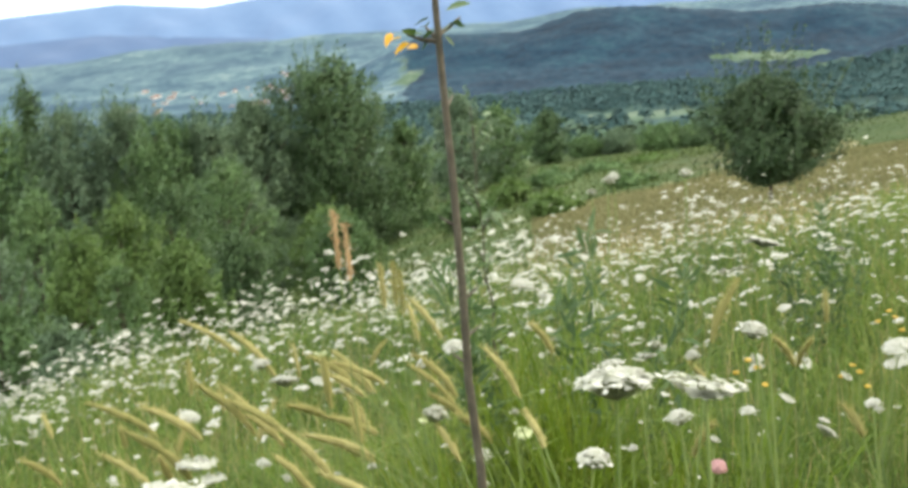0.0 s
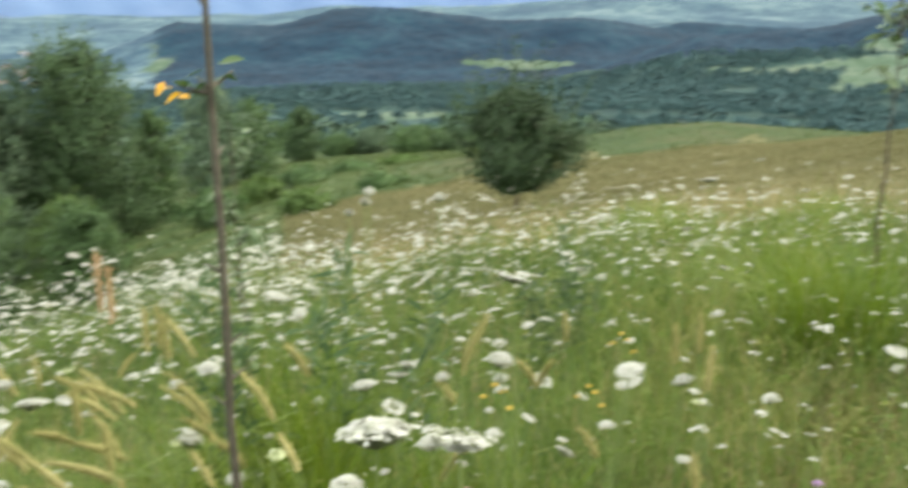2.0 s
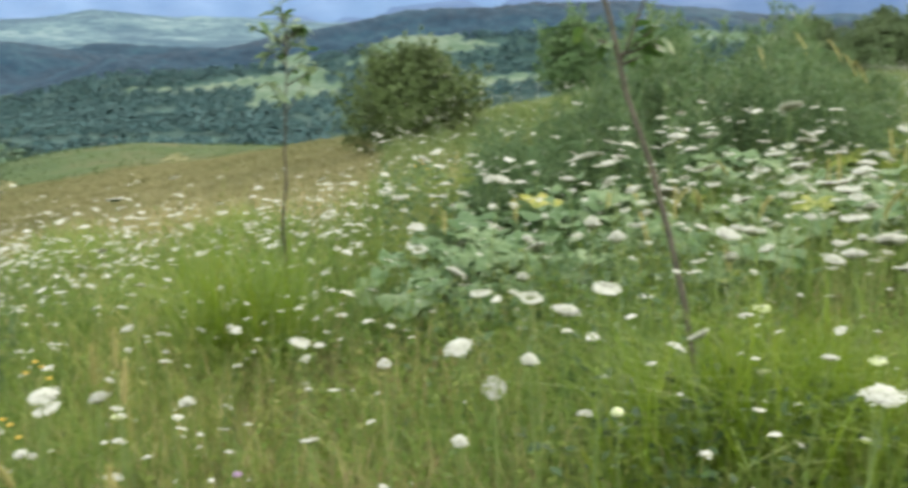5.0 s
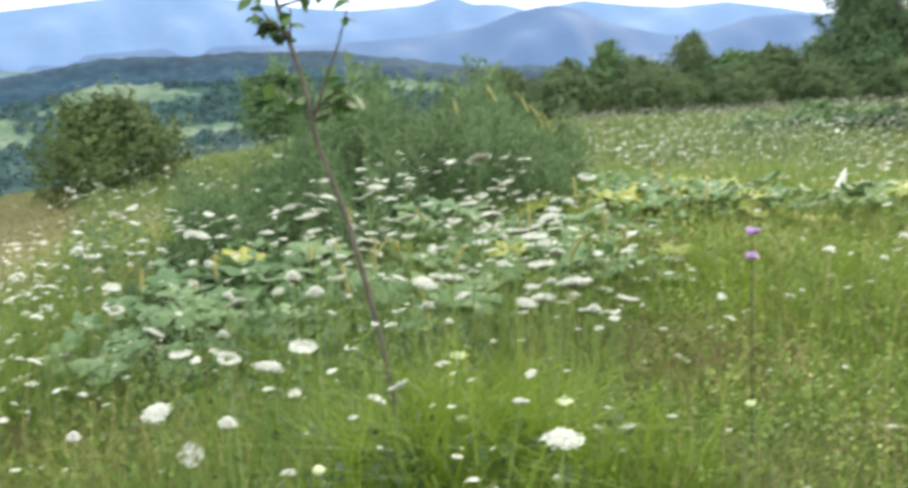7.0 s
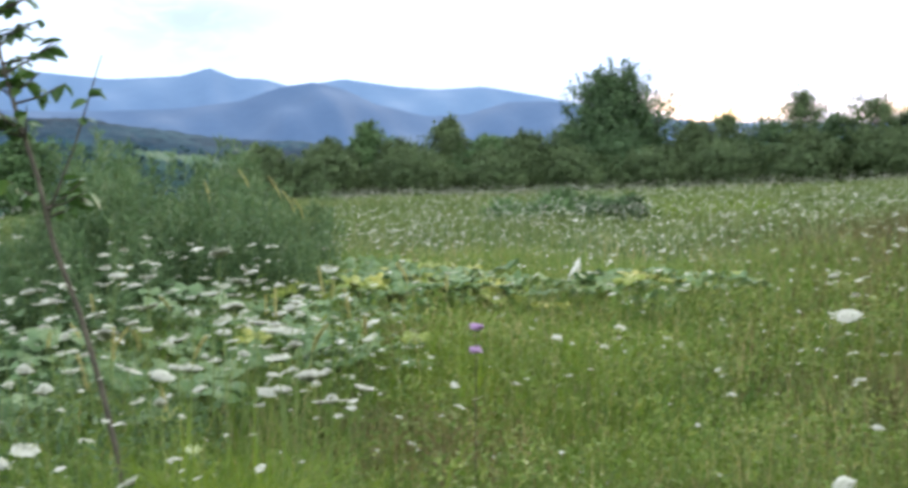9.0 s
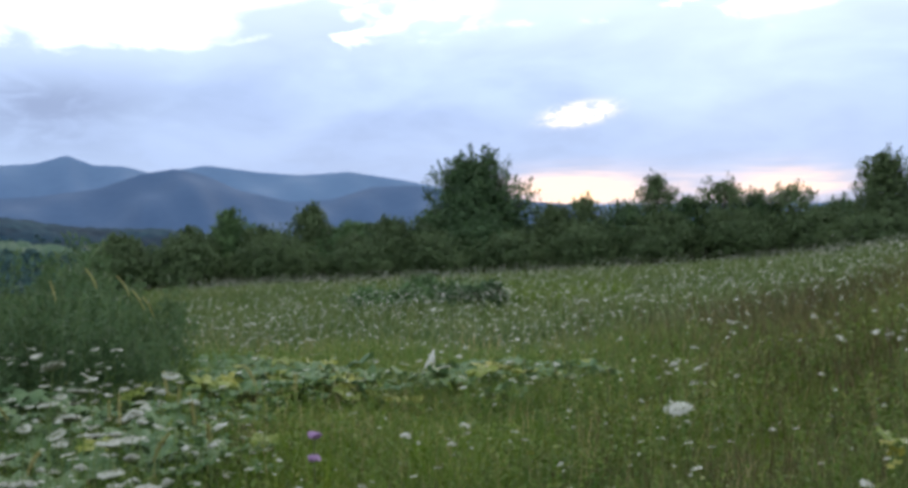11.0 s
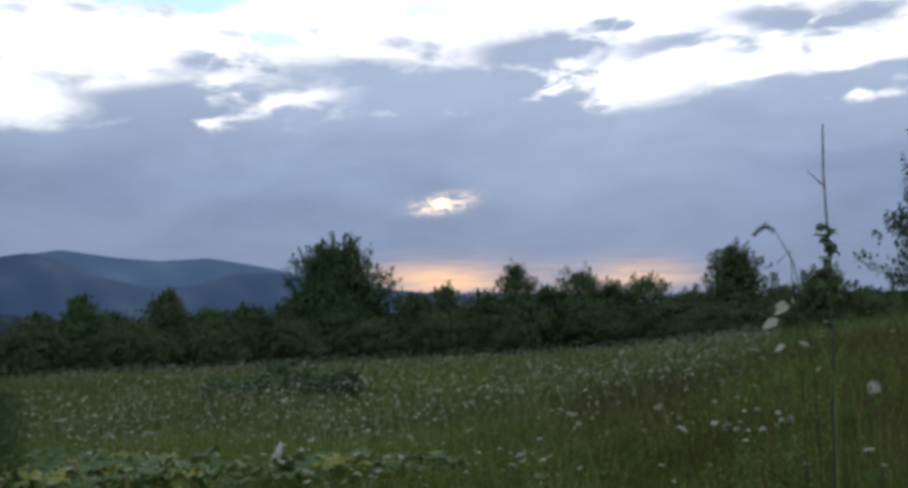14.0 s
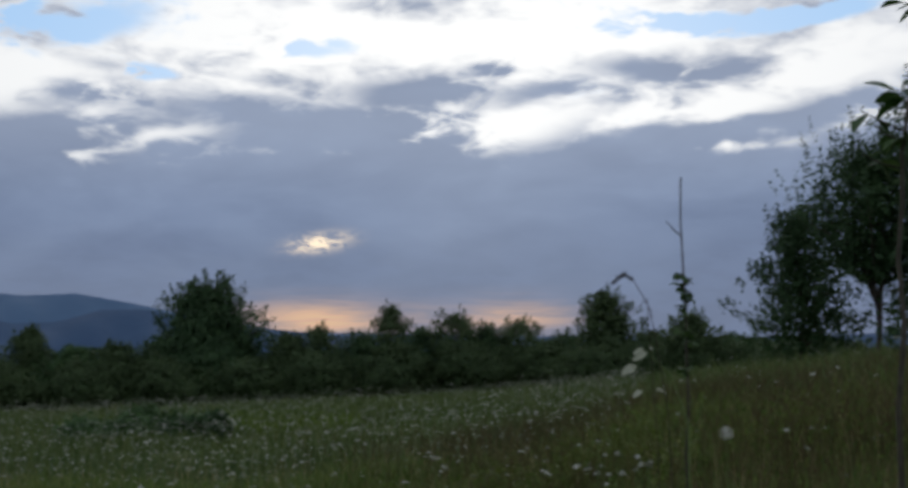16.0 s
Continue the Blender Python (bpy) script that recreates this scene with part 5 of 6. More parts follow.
def make_flowers():
    r = np.random.default_rng(55)
    near = 0
    far = []
    for lo, hi, cap in ((1.45, 3.3, 270), (3.3, 9.5, 0), (9.5, 48.0, 0)):
        area = math.radians(140) * (hi * hi - lo * lo) / 2
        n = int(area * 230)
        azs, ds, luck = r.uniform(-112, 28, n), np.sqrt(r.uniform(lo * lo, hi * hi, n)), r.uniform(0, 1, n)
        patches = np.maximum(0.34, 0.66 + 0.5 * wavy(ds * np.cos(np.radians(azs)), ds * np.sin(np.radians(azs)), 0.9 + ds * 0.05))
        for az, d, u, patch in zip(azs, ds, luck, patches):
            if u > flower_density(az, d) * patch / 230 or (d < 2.1 and u * 230 % 1 < 0.6):
                continue
            x, y = way(az, d)
            h = r.normal(0.46, 0.12) * (0.72 if az < -60 and d < 6 else 1.0) * (0.85 if d > 9 else 1.0)
            h *= 1.3 if -58 < az < -36 and d > 2.9 else 1.0
            h = max(0.22, min(h, 0.8))
            if cap and near < cap and u * 2300 % 10 < 2.6:
                near += 1
                nest = r.uniform() < 0.22
                set_umbel(x, y, float(ground(x, y)) + h, r.integers(2 if nest else 6), r.uniform(0.3, 0.75) * (0.72 if d < 2.2 else 0.9 if az > -36 else 1.0), r, nest)
            else:
                far.append((x, y, h, d))
    far = np.array(far)
    x, y, h, d = far.T
    z = ground(x, y)
    rad = (0.006 + 0.022 * r.uniform(0, 1, len(x)) ** 2.0) * np.where((x > 2 * (y - 0.45)) & (d < 10), 0.8, 1.0) * np.where(d > 4, 1.12, np.where(d < 2.6, 0.44, 0.70)) * np.where(d > 9.5, 0.78, 1.0) * np.where((np.degrees(np.arctan2(-x, y - 0.45)) < -38) & (d < 8), 1.25, 1.0)
    for name, keep, bits, label in (("flower_heads", d < 5.5, 12, "small white wild carrot heads in the near meadow"), ("distant_flower_heads", (d >= 5.5) & (d < 10), 7, "drifts of small white flower heads across the meadow"),
                                    ("farthest_flower_heads", d >= 10, 3, "faint drifts of white flowers on the plateau")):
        head_sheet(name, r, x[keep], y[keep], (z + h)[keep], rad[keep], bits, label)
    keep = d < 14
    x, y, z, h = x[keep], y[keep], z[keep], h[keep]
    n = len(x)
    lean = r.normal(size=(n, 2)) * 0.07
    t = r.uniform(0, math.pi, n)
    w = 0.0013 + 0.0002 * d[keep]
    dx, dy = w * np.cos(t), w * np.sin(t)
    v = np.stack([np.stack([x + lean[:, 0] - dx, y + lean[:, 1] - dy, z], -1), np.stack([x + lean[:, 0] + dx, y + lean[:, 1] + dy, z], -1), np.stack([x, y, z + h - 0.01], -1)], 1)
    ob = new("distant_flower_stems", mesh_np("distant_flower_stems", v, [np.arange(3 * n).reshape(-1, 3)], WEED))
    tagged(ob, "thin green flower stems in the meadow", "wildflowers", kind="stuff")


r_u = np.random.default_rng(71)
# single heads that stand out: place, height, form, size
for x, y, top, kind, size in ((-0.37, 2.22, 0.62, 3, 0.95), (-0.37, 2.43, 0.60, 1, 0.6), (-0.01, 2.89, 0.50, 2, 0.8), (-0.40, 3.24, 0.54, 0, 0.55), (0.26, 2.58, 0.50, 0, 0.8),
                              (0.27, 1.72, 0.885, 5, 0.84), (0.20, 1.80, 0.865, 3, 0.72), (0.57, 2.62, 0.85, 1, 0.62), (0.56, 2.67, 0.68, 0, 0.72), (0.29, 4.85, 0.36, 3, 0.8), (0.69, 5.20, 0.68, 4, 0.9),
                              (1.07, 3.34, 0.41, 1, 0.7), (1.67, 2.22, 0.62, 2, 0.6), (1.78, 3.27, 0.46, 1, 0.6), (1.35, 2.07, 0.56, 4, 0.6), (1.67, 4.19, 0.81, 1, 0.6), (1.47, 1.32, 0.78, 3, 0.5),
                              (3.30, 2.69, 1.05, 1, 0.8), (1.69, 2.02, 0.80, 1, 0.55), (1.89, 2.44, 0.69, 5, 0.6), (3.84, 2.42, 0.51, 1, 0.8), (3.18, 2.38, 0.62, 3, 0.7), (2.59, 0.80, 0.60, 1, 0.7),
                              (7.52, 1.12, 0.34, 3, 1.3), (6.78, 1.02, 0.72, 0, 0.8), (5.21, 0.59, 1.08, 5, 0.6), (3.58, -0.05, 0.85, 3, 0.9), (4.55, 0.755, 0.78, 3, 0.95), (0.485, 3.87, 0.82, 4, 0.7), (0.69, 3.83, 0.83, 4, 0.7), (0.44, 3.88, 0.79, 4, 0.6),
                              (3.75, 2.95, 0.80, 3, 0.8), (3.55, 2.70, 0.78, 1, 0.8), (3.40, 2.95, 0.72, 1, 0.75), (3.05, 2.75, 0.66, 3, 0.75), (3.62, 3.25, 0.92, 5, 0.8), (3.95, 3.05, 0.88, 1, 0.8), (2.85, 2.95, 0.70, 5, 0.7)):
    set_umbel(x, y, top, kind, size, r_u)
for k in range(62):  # broad heads among and behind the gourd leaves
    az, d = r_u.uniform(-63, -37), r_u.uniform(3.5, 6.7)
    x, y = way(az, d)
    set_umbel(x, y, float(ground(x, y)) + r_u.uniform(0.36, 0.74), r_u.choice((0, 1, 2, 3, 5)), r_u.uniform(0.32, 0.92), r_u)
for k in range(20):  # tall heads in front of the weed thicket
    x, y = way(r_u.uniform(-61, -49), r_u.uniform(3.5, 5.4))
    set_umbel(x, y, float(ground(x, y)) + r_u.uniform(0.5, 0.82), r_u.choice((1, 3, 5)), r_u.uniform(0.4, 0.9), r_u)
for k in range(16):  # airy cluster of small heads
    set_umbel(5.96 + r_u.normal() * 0.12, -0.30 + r_u.normal() * 0.10, 1.0 + r_u.normal() * 0.08, 4, r_u.uniform(0.4, 0.7), r_u)
make_flowers()


# ---- other flowers of the near meadow ----
def blob(r, radius, n=40, flat=1.0, rough=0.25):
    """A knobbly round head: a ball with its points pushed in and out."""
    bm = bmesh.new()
    bmesh.ops.create_icosphere(bm, subdivisions=2, radius=radius)
    for v in bm.verts:
        v.co *= 1 + r.uniform(-rough, rough)
        v.co.z *= flat
    me = bpy.data.meshes.new("head")
    bm.to_mesh(me)
    bm.free()
    return me


def simple_flower(name, x, y, tops, label, category, mat, radius, seed, flat=0.7, stem_mat=STEM, rough=0.25, thick=0.002):
    """Stalks from one foot, each with a knobbly head; tops are (dx, dy, height above the sea of grass)."""
    r = np.random.default_rng(seed)
    z0 = float(ground(x, y)) - 0.02
    plant = thing(name, x, y, z0, label, category)
    for dx, dy, top in tops:
        h = top - z0
        v, f = tubes([[((0, 0, 0), thick * 1.4), ((dx * 0.3, dy * 0.3, h * 0.5), thick), ((dx, dy, h), thick * 0.7)]], 5)
        part("stem", mesh_np("stem", v, [f], stem_mat, smooth=True), plant)
        me = blob(r, radius, flat=flat, rough=rough)
        me.materials.append(mat)
        ob = part("flower_head", me, plant)
        ob.location = (dx, dy, h)
    return plant


simple_flower("knapweed", 3.34, 1.76, ((0.0, 0.0, 0.84), (0.01, 0.005, 0.765)), "tall knapweed with lilac flower heads on dark stalks", "wildflower", PURPLE, 0.020, 1, 0.6, REED, 0.4, 0.0021)
simple_flower("knapweed", 1.35, 2.9, ((0.0, 0.0, 0.28),), "low lilac knapweed flower in the grass", "wildflower", PURPLE, 0.011, 2, 0.6)
simple_flower("clover", 0.42, 2.35, ((0.0, 0.0, 0.56),), "faded pink clover head in the grass", "wildflower", PINK, 0.013, 3, 0.8)
def make_seed_clock(x, y, top, radius, seed, label):
    """A ball of many fine parachutes, each a spoke with a ragged star at its end."""
    r = np.random.default_rng(seed)
    z0 = float(ground(x, y)) - 0.02
    plant = thing("seed_clock", x, y, z0, label, "seed clock", "seed clocks")
    h = top - z0
    v, f = tubes([[((0, 0, 0), 0.003), ((0.006, 0, h * 0.5), 0.0025), ((0, 0, h), 0.002)]], 5)
    part("stem", mesh_np("stem", v, [f], STEM, smooth=True), plant)
    d = r.normal(size=(170, 3))
    d /= np.linalg.norm(d, axis=1)[:, None]
    a = np.cross(d, (0.2, 0.3, 0.9))
    a /= np.linalg.norm(a, axis=1)[:, None]
    b = np.cross(d, a)
    s, k = radius, radius * 0.13
    tip = d * s * r.uniform(0.85, 1.0, (170, 1))
    pts = np.stack([d * s * 0.12 + a * 0.0003, d * s * 0.12 - a * 0.0003, tip, tip + a * k, tip + b * k, tip - a * k, tip - b * k], 1) + (0, 0, h)
    o = np.arange(170)[:, None] * 7
    part("seed_ball", mesh_np("seed_ball", pts, [np.concatenate([o + (0, 1, 2), o + (2, 3, 4), o + (2, 5, 6)])], DOWN), plant)


make_seed_clock(1.57, 2.22, 0.585, 0.026, 4, "round white seed clock on a pale stalk")
make_seed_clock(4.91, -0.63, 1.20, 0.03, 6, "round white seed clock in the tall grass")
simple_flower("goatsbeard", 1.75, 2.05, ((0.0, 0.0, 0.53),), "closed pale green seed head on a bare stalk", "wildflower", UNRIPE, 0.012, 5, 0.9, rough=0.1)
for k, (x, y, top) in enumerate(((0.62, 2.95, 0.55), (1.13, 3.55, 0.48), (0.95, 3.3, 0.42), (3.7, 5.1, 0.72), (0.15, 2.0, 0.48))):
    simple_flower("ragwort", x, y, ((0.0, 0.0, top), (0.02, 0.01, top - 0.02), (-0.02, 0.02, top - 0.03), (0.03, -0.01, top - 0.05)), "small yellow ragwort flowers in the grass", "wildflower", YELLOW, 0.0075, 10 + k, 0.5)


def make_plume_grass(x, y, top, lean_turn, arch, length, mat, label, name="plume_grass", width=0.0090):
    z0 = float(ground(x, y)) - 0.02
    r = np.random.default_rng(int(abs(x * 1000) + abs(y * 977)))
    plant = thing(name, x, y, z0, label, "grass", "golden plume grasses")
    c, s = math.cos(radians(lean_turn)), math.sin(radians(lean_turn))
    h = top - z0
    t = np.linspace(0, 1, 9)
    line = np.stack([c * arch * t ** 2.4, s * arch * t ** 2.4, h * (t - 0.10 * arch / 0.3 * t ** 6)], 1)
    v, f = tubes([[(p, min(0.0016, 0.25 * width)) for p in line]], 4)
    part("stem", mesh_np("stem", v, [f], STEM, smooth=True), plant)
    end, d = line[-1], line[-1] - line[-2]
    d /= np.linalg.norm(d)
    sag = np.array([c * 0.25, s * 0.25, -0.15]) * length * (arch > 0.05)
    u = np.linspace(0, 1, 9)
    head = [(end + d * length * k + sag * k * k, 0.62 * width * (0.25 + math.sin(math.pi * min(1, k * 0.92 + 0.06)) ** 0.7) * r.uniform(0.85, 1.15)) for k in u]
    v, f = tubes([head], 7)
    v = v + r.normal(size=v.shape) * 0.13 * width
    t = r.uniform(0.02, 1, 230)
    at = end + d * length * t[:, None] + sag * (t * t)[:, None] + r.normal(size=(230, 3)) * width * 0.5 * np.sin(math.pi * np.clip(t * 0.92 + 0.06, 0, 1))[:, None] ** 0.6
    lv, lf = leaves(r, at, 0.0085 if width < 0.005 else 0.013, 0.0, 0.12, np.repeat(d[None] * 1.4, 230, 0))
    part("seed_head", mesh_np("seed_head", np.concatenate([v, lv]), [f, lf + len(v)], mat), plant)


r_p = np.random.default_rng(91)
for k in range(25):
    x, y = -0.45 + 0.6 * r_p.uniform(), 2.4 + 1.1 * r_p.uniform()
    make_plume_grass(x, y, 0.42 + 0.18 * r_p.uniform(), r_p.normal(178, 24), r_p.uniform(0.10, 0.24), r_p.uniform(0.09, 0.16), PLUME, "arching golden grass plume in the meadow")
for k in range(15):
    x, y = r_p.normal(0.05, 0.16), 2.6 + 1.2 * r_p.uniform()
    make_plume_grass(x, y, 0.40 + 0.16 * r_p.uniform(), r_p.uniform(100, 250), r_p.uniform(0.02, 0.16), r_p.uniform(0.08, 0.14), PLUME, "pale golden grass plume at the young tree's foot")
for k in range(24):
    x, y = way(r_p.uniform(-25, 22), r_p.uniform(2.2, 4.2))
    make_plume_grass(x, y, float(ground(x, y)) + r_p.uniform(0.45, 0.6), r_p.uniform(0, 360), r_p.uniform(0.0, 0.12), r_p.uniform(0.07, 0.12), PLUME, "upright straw-coloured grass plume")
for k, (x, y, top) in enumerate(((-0.074, 2.06, 0.955), (-0.060, 2.04, 0.945), (-0.022, 2.03, 0.91), (-0.009, 2.06, 0.905), (0.0, 2.02, 0.90))):
    make_plume_grass(x, y, top, 180, 0.012, 0.066 if k < 2 else 0.052, SPIKE if k < 2 else PLUME, "stiff rust-coloured seed spike above the flowers" if k < 2 else "stiff golden seed spike", "seed_spike", 0.0028)
for k in range(22):
    x, y = 3.1 + 2.6 * r_p.uniform(), 2.7 + 1.9 * r_p.uniform()
    make_plume_grass(x, y, float(ground(x, y)) + r_p.uniform(0.42, 0.62), r_p.uniform(0, 360), r_p.uniform(0.0, 0.1), r_p.uniform(0.08, 0.15), PLUME, "straw-coloured grass plume among white flower heads", width=0.008)
make_plume_grass(0.38, 2.44, 0.74, 10, 0.06, 0.11, PLUME, "pinkish straw grass plume beside a flower head")
for x, y, top in ((7.53, 5.27, 1.30), (7.66, 5.07, 1.24), (7.71, 4.99, 1.13), (7.74, 4.94, 1.08), (7.4, 5.6, 1.2)):
    make_plume_grass(x, y, top - 0.12, 300 * x, 0.10, 0.2, PLUME, "tall pale seed spike above the weed thicket", "seed_spike", 0.009)


def make_reed(name, path, plume, label):
    """A bent stalk; its last stretch carries a one-sided drooping plume."""
    x, y, _ = path[0]
    z0 = float(ground(x, y)) - 0.02
    r = np.random.default_rng(17)
    plant = thing(name, x, y, z0, label, "reed", "reeds")
    pts = np.array([(0, 0, 0)] + [(a - x, b - y, c - z0) for a, b, c in path[1:]])
    v, f = tubes([[(p, 0.0024 - 0.0014 * k / len(pts)) for k, p in enumerate(pts)]], 5)
    part("stem", mesh_np("stem", v, [f], REED, smooth=True), plant)
    if plume:
        t = np.sort(r.uniform(0, 1, 150)) * 2
        line = np.stack([np.interp(t, (0, 1, 2), pts[-3:, k]) for k in range(3)], 1)
        v, f = leaves(r, line + r.normal(size=(150, 3)) * 0.002, 0.017, 1.6, 0.2)
        part("plume", mesh_np("plume", v, [f], REED), plant, "dark drooping plume")


make_reed("reed", ((4.28, -0.36, 0), (4.28, -0.33, 1.3), (4.28, -0.275, 1.665), (4.282, -0.241, 1.732), (4.285, -0.209, 1.791), (4.287, -0.178, 1.808), (4.291, -0.135, 1.772)), True, "tall reed with a drooping dark plume")
make_reed("reed", ((4.28, -0.31, 0), (4.282, -0.29, 1.2), (4.28, -0.262, 1.712), (4.284, -0.215, 1.667)), False, "tall reed with a snapped tip")


def make_pale_weed():
    x, y = 4.61, -0.44
    z0 = float(ground(x, y)) - 0.02
    r = np.random.default_rng(19)
    plant = thing("pale_weed", x, y, z0, "tall weed with broad curled whitish leaves", "weed")
    stem = [(0, 0, 0), (0.0, 0.0, 1.25 - z0), (0.01, 0.06, 1.44 - z0), (0.017, 0.13, 1.50 - z0), (0.017, 0.134, 1.56 - z0)]
    v, f = tubes([[(p, 0.005 - 0.0008 * k) for k, p in enumerate(stem)]], 6)
    part("stem", mesh_np("stem", v, [f], STEM, smooth=True), plant)
    for n, (dy, z, turn) in enumerate(((0.15, 1.525, 100), (0.16, 1.52, 60), (0.19, 1.47, 95), (0.20, 1.46, 130), (0.17, 1.375, 80), (0.12, 1.38, 260), (0.14, 1.55, 190))):
        ob = part("leaf", CURLED_SHAPES[n % 2], plant)
        ob.matrix_basis = pose(0.017, dy, z - z0, r.uniform(-70, -30), r.uniform(-25, 25), turn) @ Matrix.Scale(0.5 if n > 3 else 0.66, 4)


make_pale_weed()
make_gourd(4.37, -0.15, 18, 0.17, 0.34, 395, 1.0, "yellowing broad-leaved herb in the grass", 0.36)


def make_stake():
    x, y = 8.61, 3.28
    v = [(-0.028, -0.006, 0), (0.022, -0.006, 0), (0.036, -0.006, 0.38), (0.024, -0.006, 0.50), (-0.030, -0.006, 0.41)]
    v += [(a, 0.006, c) for a, b, c in v]
    f5 = np.array([(0, 1, 2, 3, 4), (9, 8, 7, 6, 5)])
    f4 = np.array([(k, 5 + k, 5 + (k + 1) % 5, (k + 1) % 5) for k in range(5)])
    ob = new("stake", mesh_np("stake", v, [f5, f4], PALE_WOOD))
    ob.matrix_basis = pose(x, y, float(ground(x, y)) - 0.03, 26, 0, 0) @ pose(0, 0, 0, 0, 0, 80)
    tagged(ob, "pale pointed wooden stake leaning among gourd leaves", "stake")


make_stake()


# ---- grass ----
def blades(r, x, y, h, w, lean):
    """Bent, tapering blades: two corners at the foot, two halfway, one tip."""
    n = len(x)
    z = ground(x, y) - 0.01
    t = r.uniform(0, 2 * math.pi, n)
    cx, cy = np.cos(t), np.sin(t)
    b = r.uniform(0, 2 * math.pi, n)
    lx, ly = lean * h * np.cos(b), lean * h * np.sin(b)
    base = np.stack([x, y, z], -1)
    side = np.stack([cx * w, cy * w, 0 * w], -1) * 0.5
    mid = base + np.stack([lx * 0.3, ly * 0.3, h * 0.58], -1)
    tip = base + np.stack([lx, ly, h * (1 - 0.25 * np.minimum(lean, 1.5))], -1)
    v = np.stack([base - side, base + side, mid + side * 0.8, mid - side * 0.8, tip], 1).reshape(-1, 3)
    o = np.arange(n)[:, None] * 5
    return v, o + np.array([0, 1, 2, 3]), o + np.array([3, 2, 4])


def grass_sheet(name, r, x, y, h, w, lean, mat, label):
    v, q, t = blades(r, x, y, h, w, lean)
    ob = new(name, mesh_np(name, v, [q, t], mat))
    return tagged(ob, label, "grass", kind="stuff")


def sector(r, n, lo, hi, a0=-114.0, a1=30.0):
    az, d = np.radians(r.uniform(a0, a1, n)), np.sqrt(r.uniform(lo * lo, hi * hi, n))
    return -np.sin(az) * d, 0.45 + np.cos(az) * d, np.degrees(az), d


def make_grass():
    r = np.random.default_rng(99)
    for name, n, lo, hi, h0, w0 in (("near_grass", 88000, 0.3, 4.2, 0.30, 0.0042), ("middle_grass", 130000, 4.2, 11.0, 0.33, 0.008), ("far_grass", 150000, 11.0, 34.0, 0.30, 0.020), ("field_edge_grass", 60000, 34.0, 62.0, 0.28, 0.045)):
        x, y, az, d = sector(r, n, lo, hi)
        patch = wavy(x, y, 0.8) * 0.5 + wavy(x, y, 2.7, 3.0) * 0.5
        h = h0 * r.uniform(0.45, 1.35, n) * (1 + 0.42 * patch)
        h *= np.where((az < -62) & (d < 7.5), 0.55, 1.0) * np.where(az < -92, 1.35, 1.0)
        keep = ~((az > -37 - 0.1 * (d - 20)) & (d > 9.6 + 1.2 * np.sin(az * 0.8)) & (az < -4)) & ~((az > -4) & (d > 11.5))
        keep &= r.uniform(size=n) < 0.75 + 0.4 * patch
        grass_sheet(name, r, x[keep], y[keep], h[keep], w0 * r.uniform(0.6, 1.3, keep.sum()), r.uniform(0.1, 1.1, keep.sum()), GRASS if hi < 12 else FIELD_GRASS, "mixed green and straw meadow grass")
    # dry stalks with seed tips
    x, y, az, d = sector(r, 16000, 1.4, 12.0)
    keep = r.uniform(size=len(x)) < np.where(az < -60, 0.62, 1.0)
    x, y, d = x[keep], y[keep], d[keep]
    grass_sheet("dry_stalks", r, x, y, r.uniform(0.25, 0.52, len(x)), 0.0013 + 0.0003 * d, r.uniform(0.05, 0.6, len(x)), STRAW, "thin dry grass stalks among the green")
    # leafy herbs between the blades
    x, y, az, d = sector(r, 60000, 1.2, 9.0)
    at = np.stack([x, y, ground(x, y) + r.uniform(0.02, 0.36, len(x)) * (1 + 0.4 * wavy(x, y, 0.5, 1.0))], -1)
    v, f = leaves(r, at, 0.013 + 0.003 * d, -0.6, 0.26)
    tagged(new("meadow_herbs", mesh_np("meadow_herbs", v, [f], GRASS)), "small leafy herbs among the meadow grass", "herbs", kind="stuff")
    # clover and other low herbs of the grazed plateau
    x, y, az, d = sector(r, 110000, 1.2, 9.5, -100.0, -30.0)
    keep = r.uniform(size=len(x)) < 0.30 + 0.5 * (az < -58) + 0.35 * wavy(x, y, 0.45, 5.0)
    x, y, d = x[keep], y[keep], d[keep]
    at = np.stack([x, y, ground(x, y) + r.uniform(0.02, 0.24, len(x)) * (1 + 0.5 * wavy(x, y, 0.35, 1.0))], -1)
    v, f = facing_leaves(r, at, 0.011 + 0.0032 * d, 0.55, np.repeat(np.array([[0, 0, 1.0]]), len(x), 0), 0.7)
    tagged(new("low_herbs", mesh_np("low_herbs", v, [f], HERB)), "low clover and leafy herbs in short grass", "herbs", kind="stuff")
    # leafy undergrowth between the gourd plants and the lone bush, and under the broad flower heads
    x, y, az, d = sector(r, 26000, 3.6, 11.0, -62.0, -36.5)
    keep = (az > -47 - 9 * (d < 6.6)) & (r.uniform(size=len(x)) < 0.6 + 0.6 * wavy(x, y, 0.6, 9.0))
    x, y, d = x[keep], y[keep], d[keep]
    at = np.stack([x, y, ground(x, y) + r.uniform(0.04, 0.42, len(x)) * (1 + 0.4 * wavy(x, y, 0.4, 2.0))], -1)
    v, f = facing_leaves(r, at, 0.030 + 0.003 * d, 0.42, np.repeat(np.array([[0, 0, 1.0]]), len(x), 0), 0.8)
    tagged(new("undergrowth", mesh_np("undergrowth", v, [f], WEED)), "dark leafy undergrowth between gourd plants and flowers", "herbs", kind="stuff")
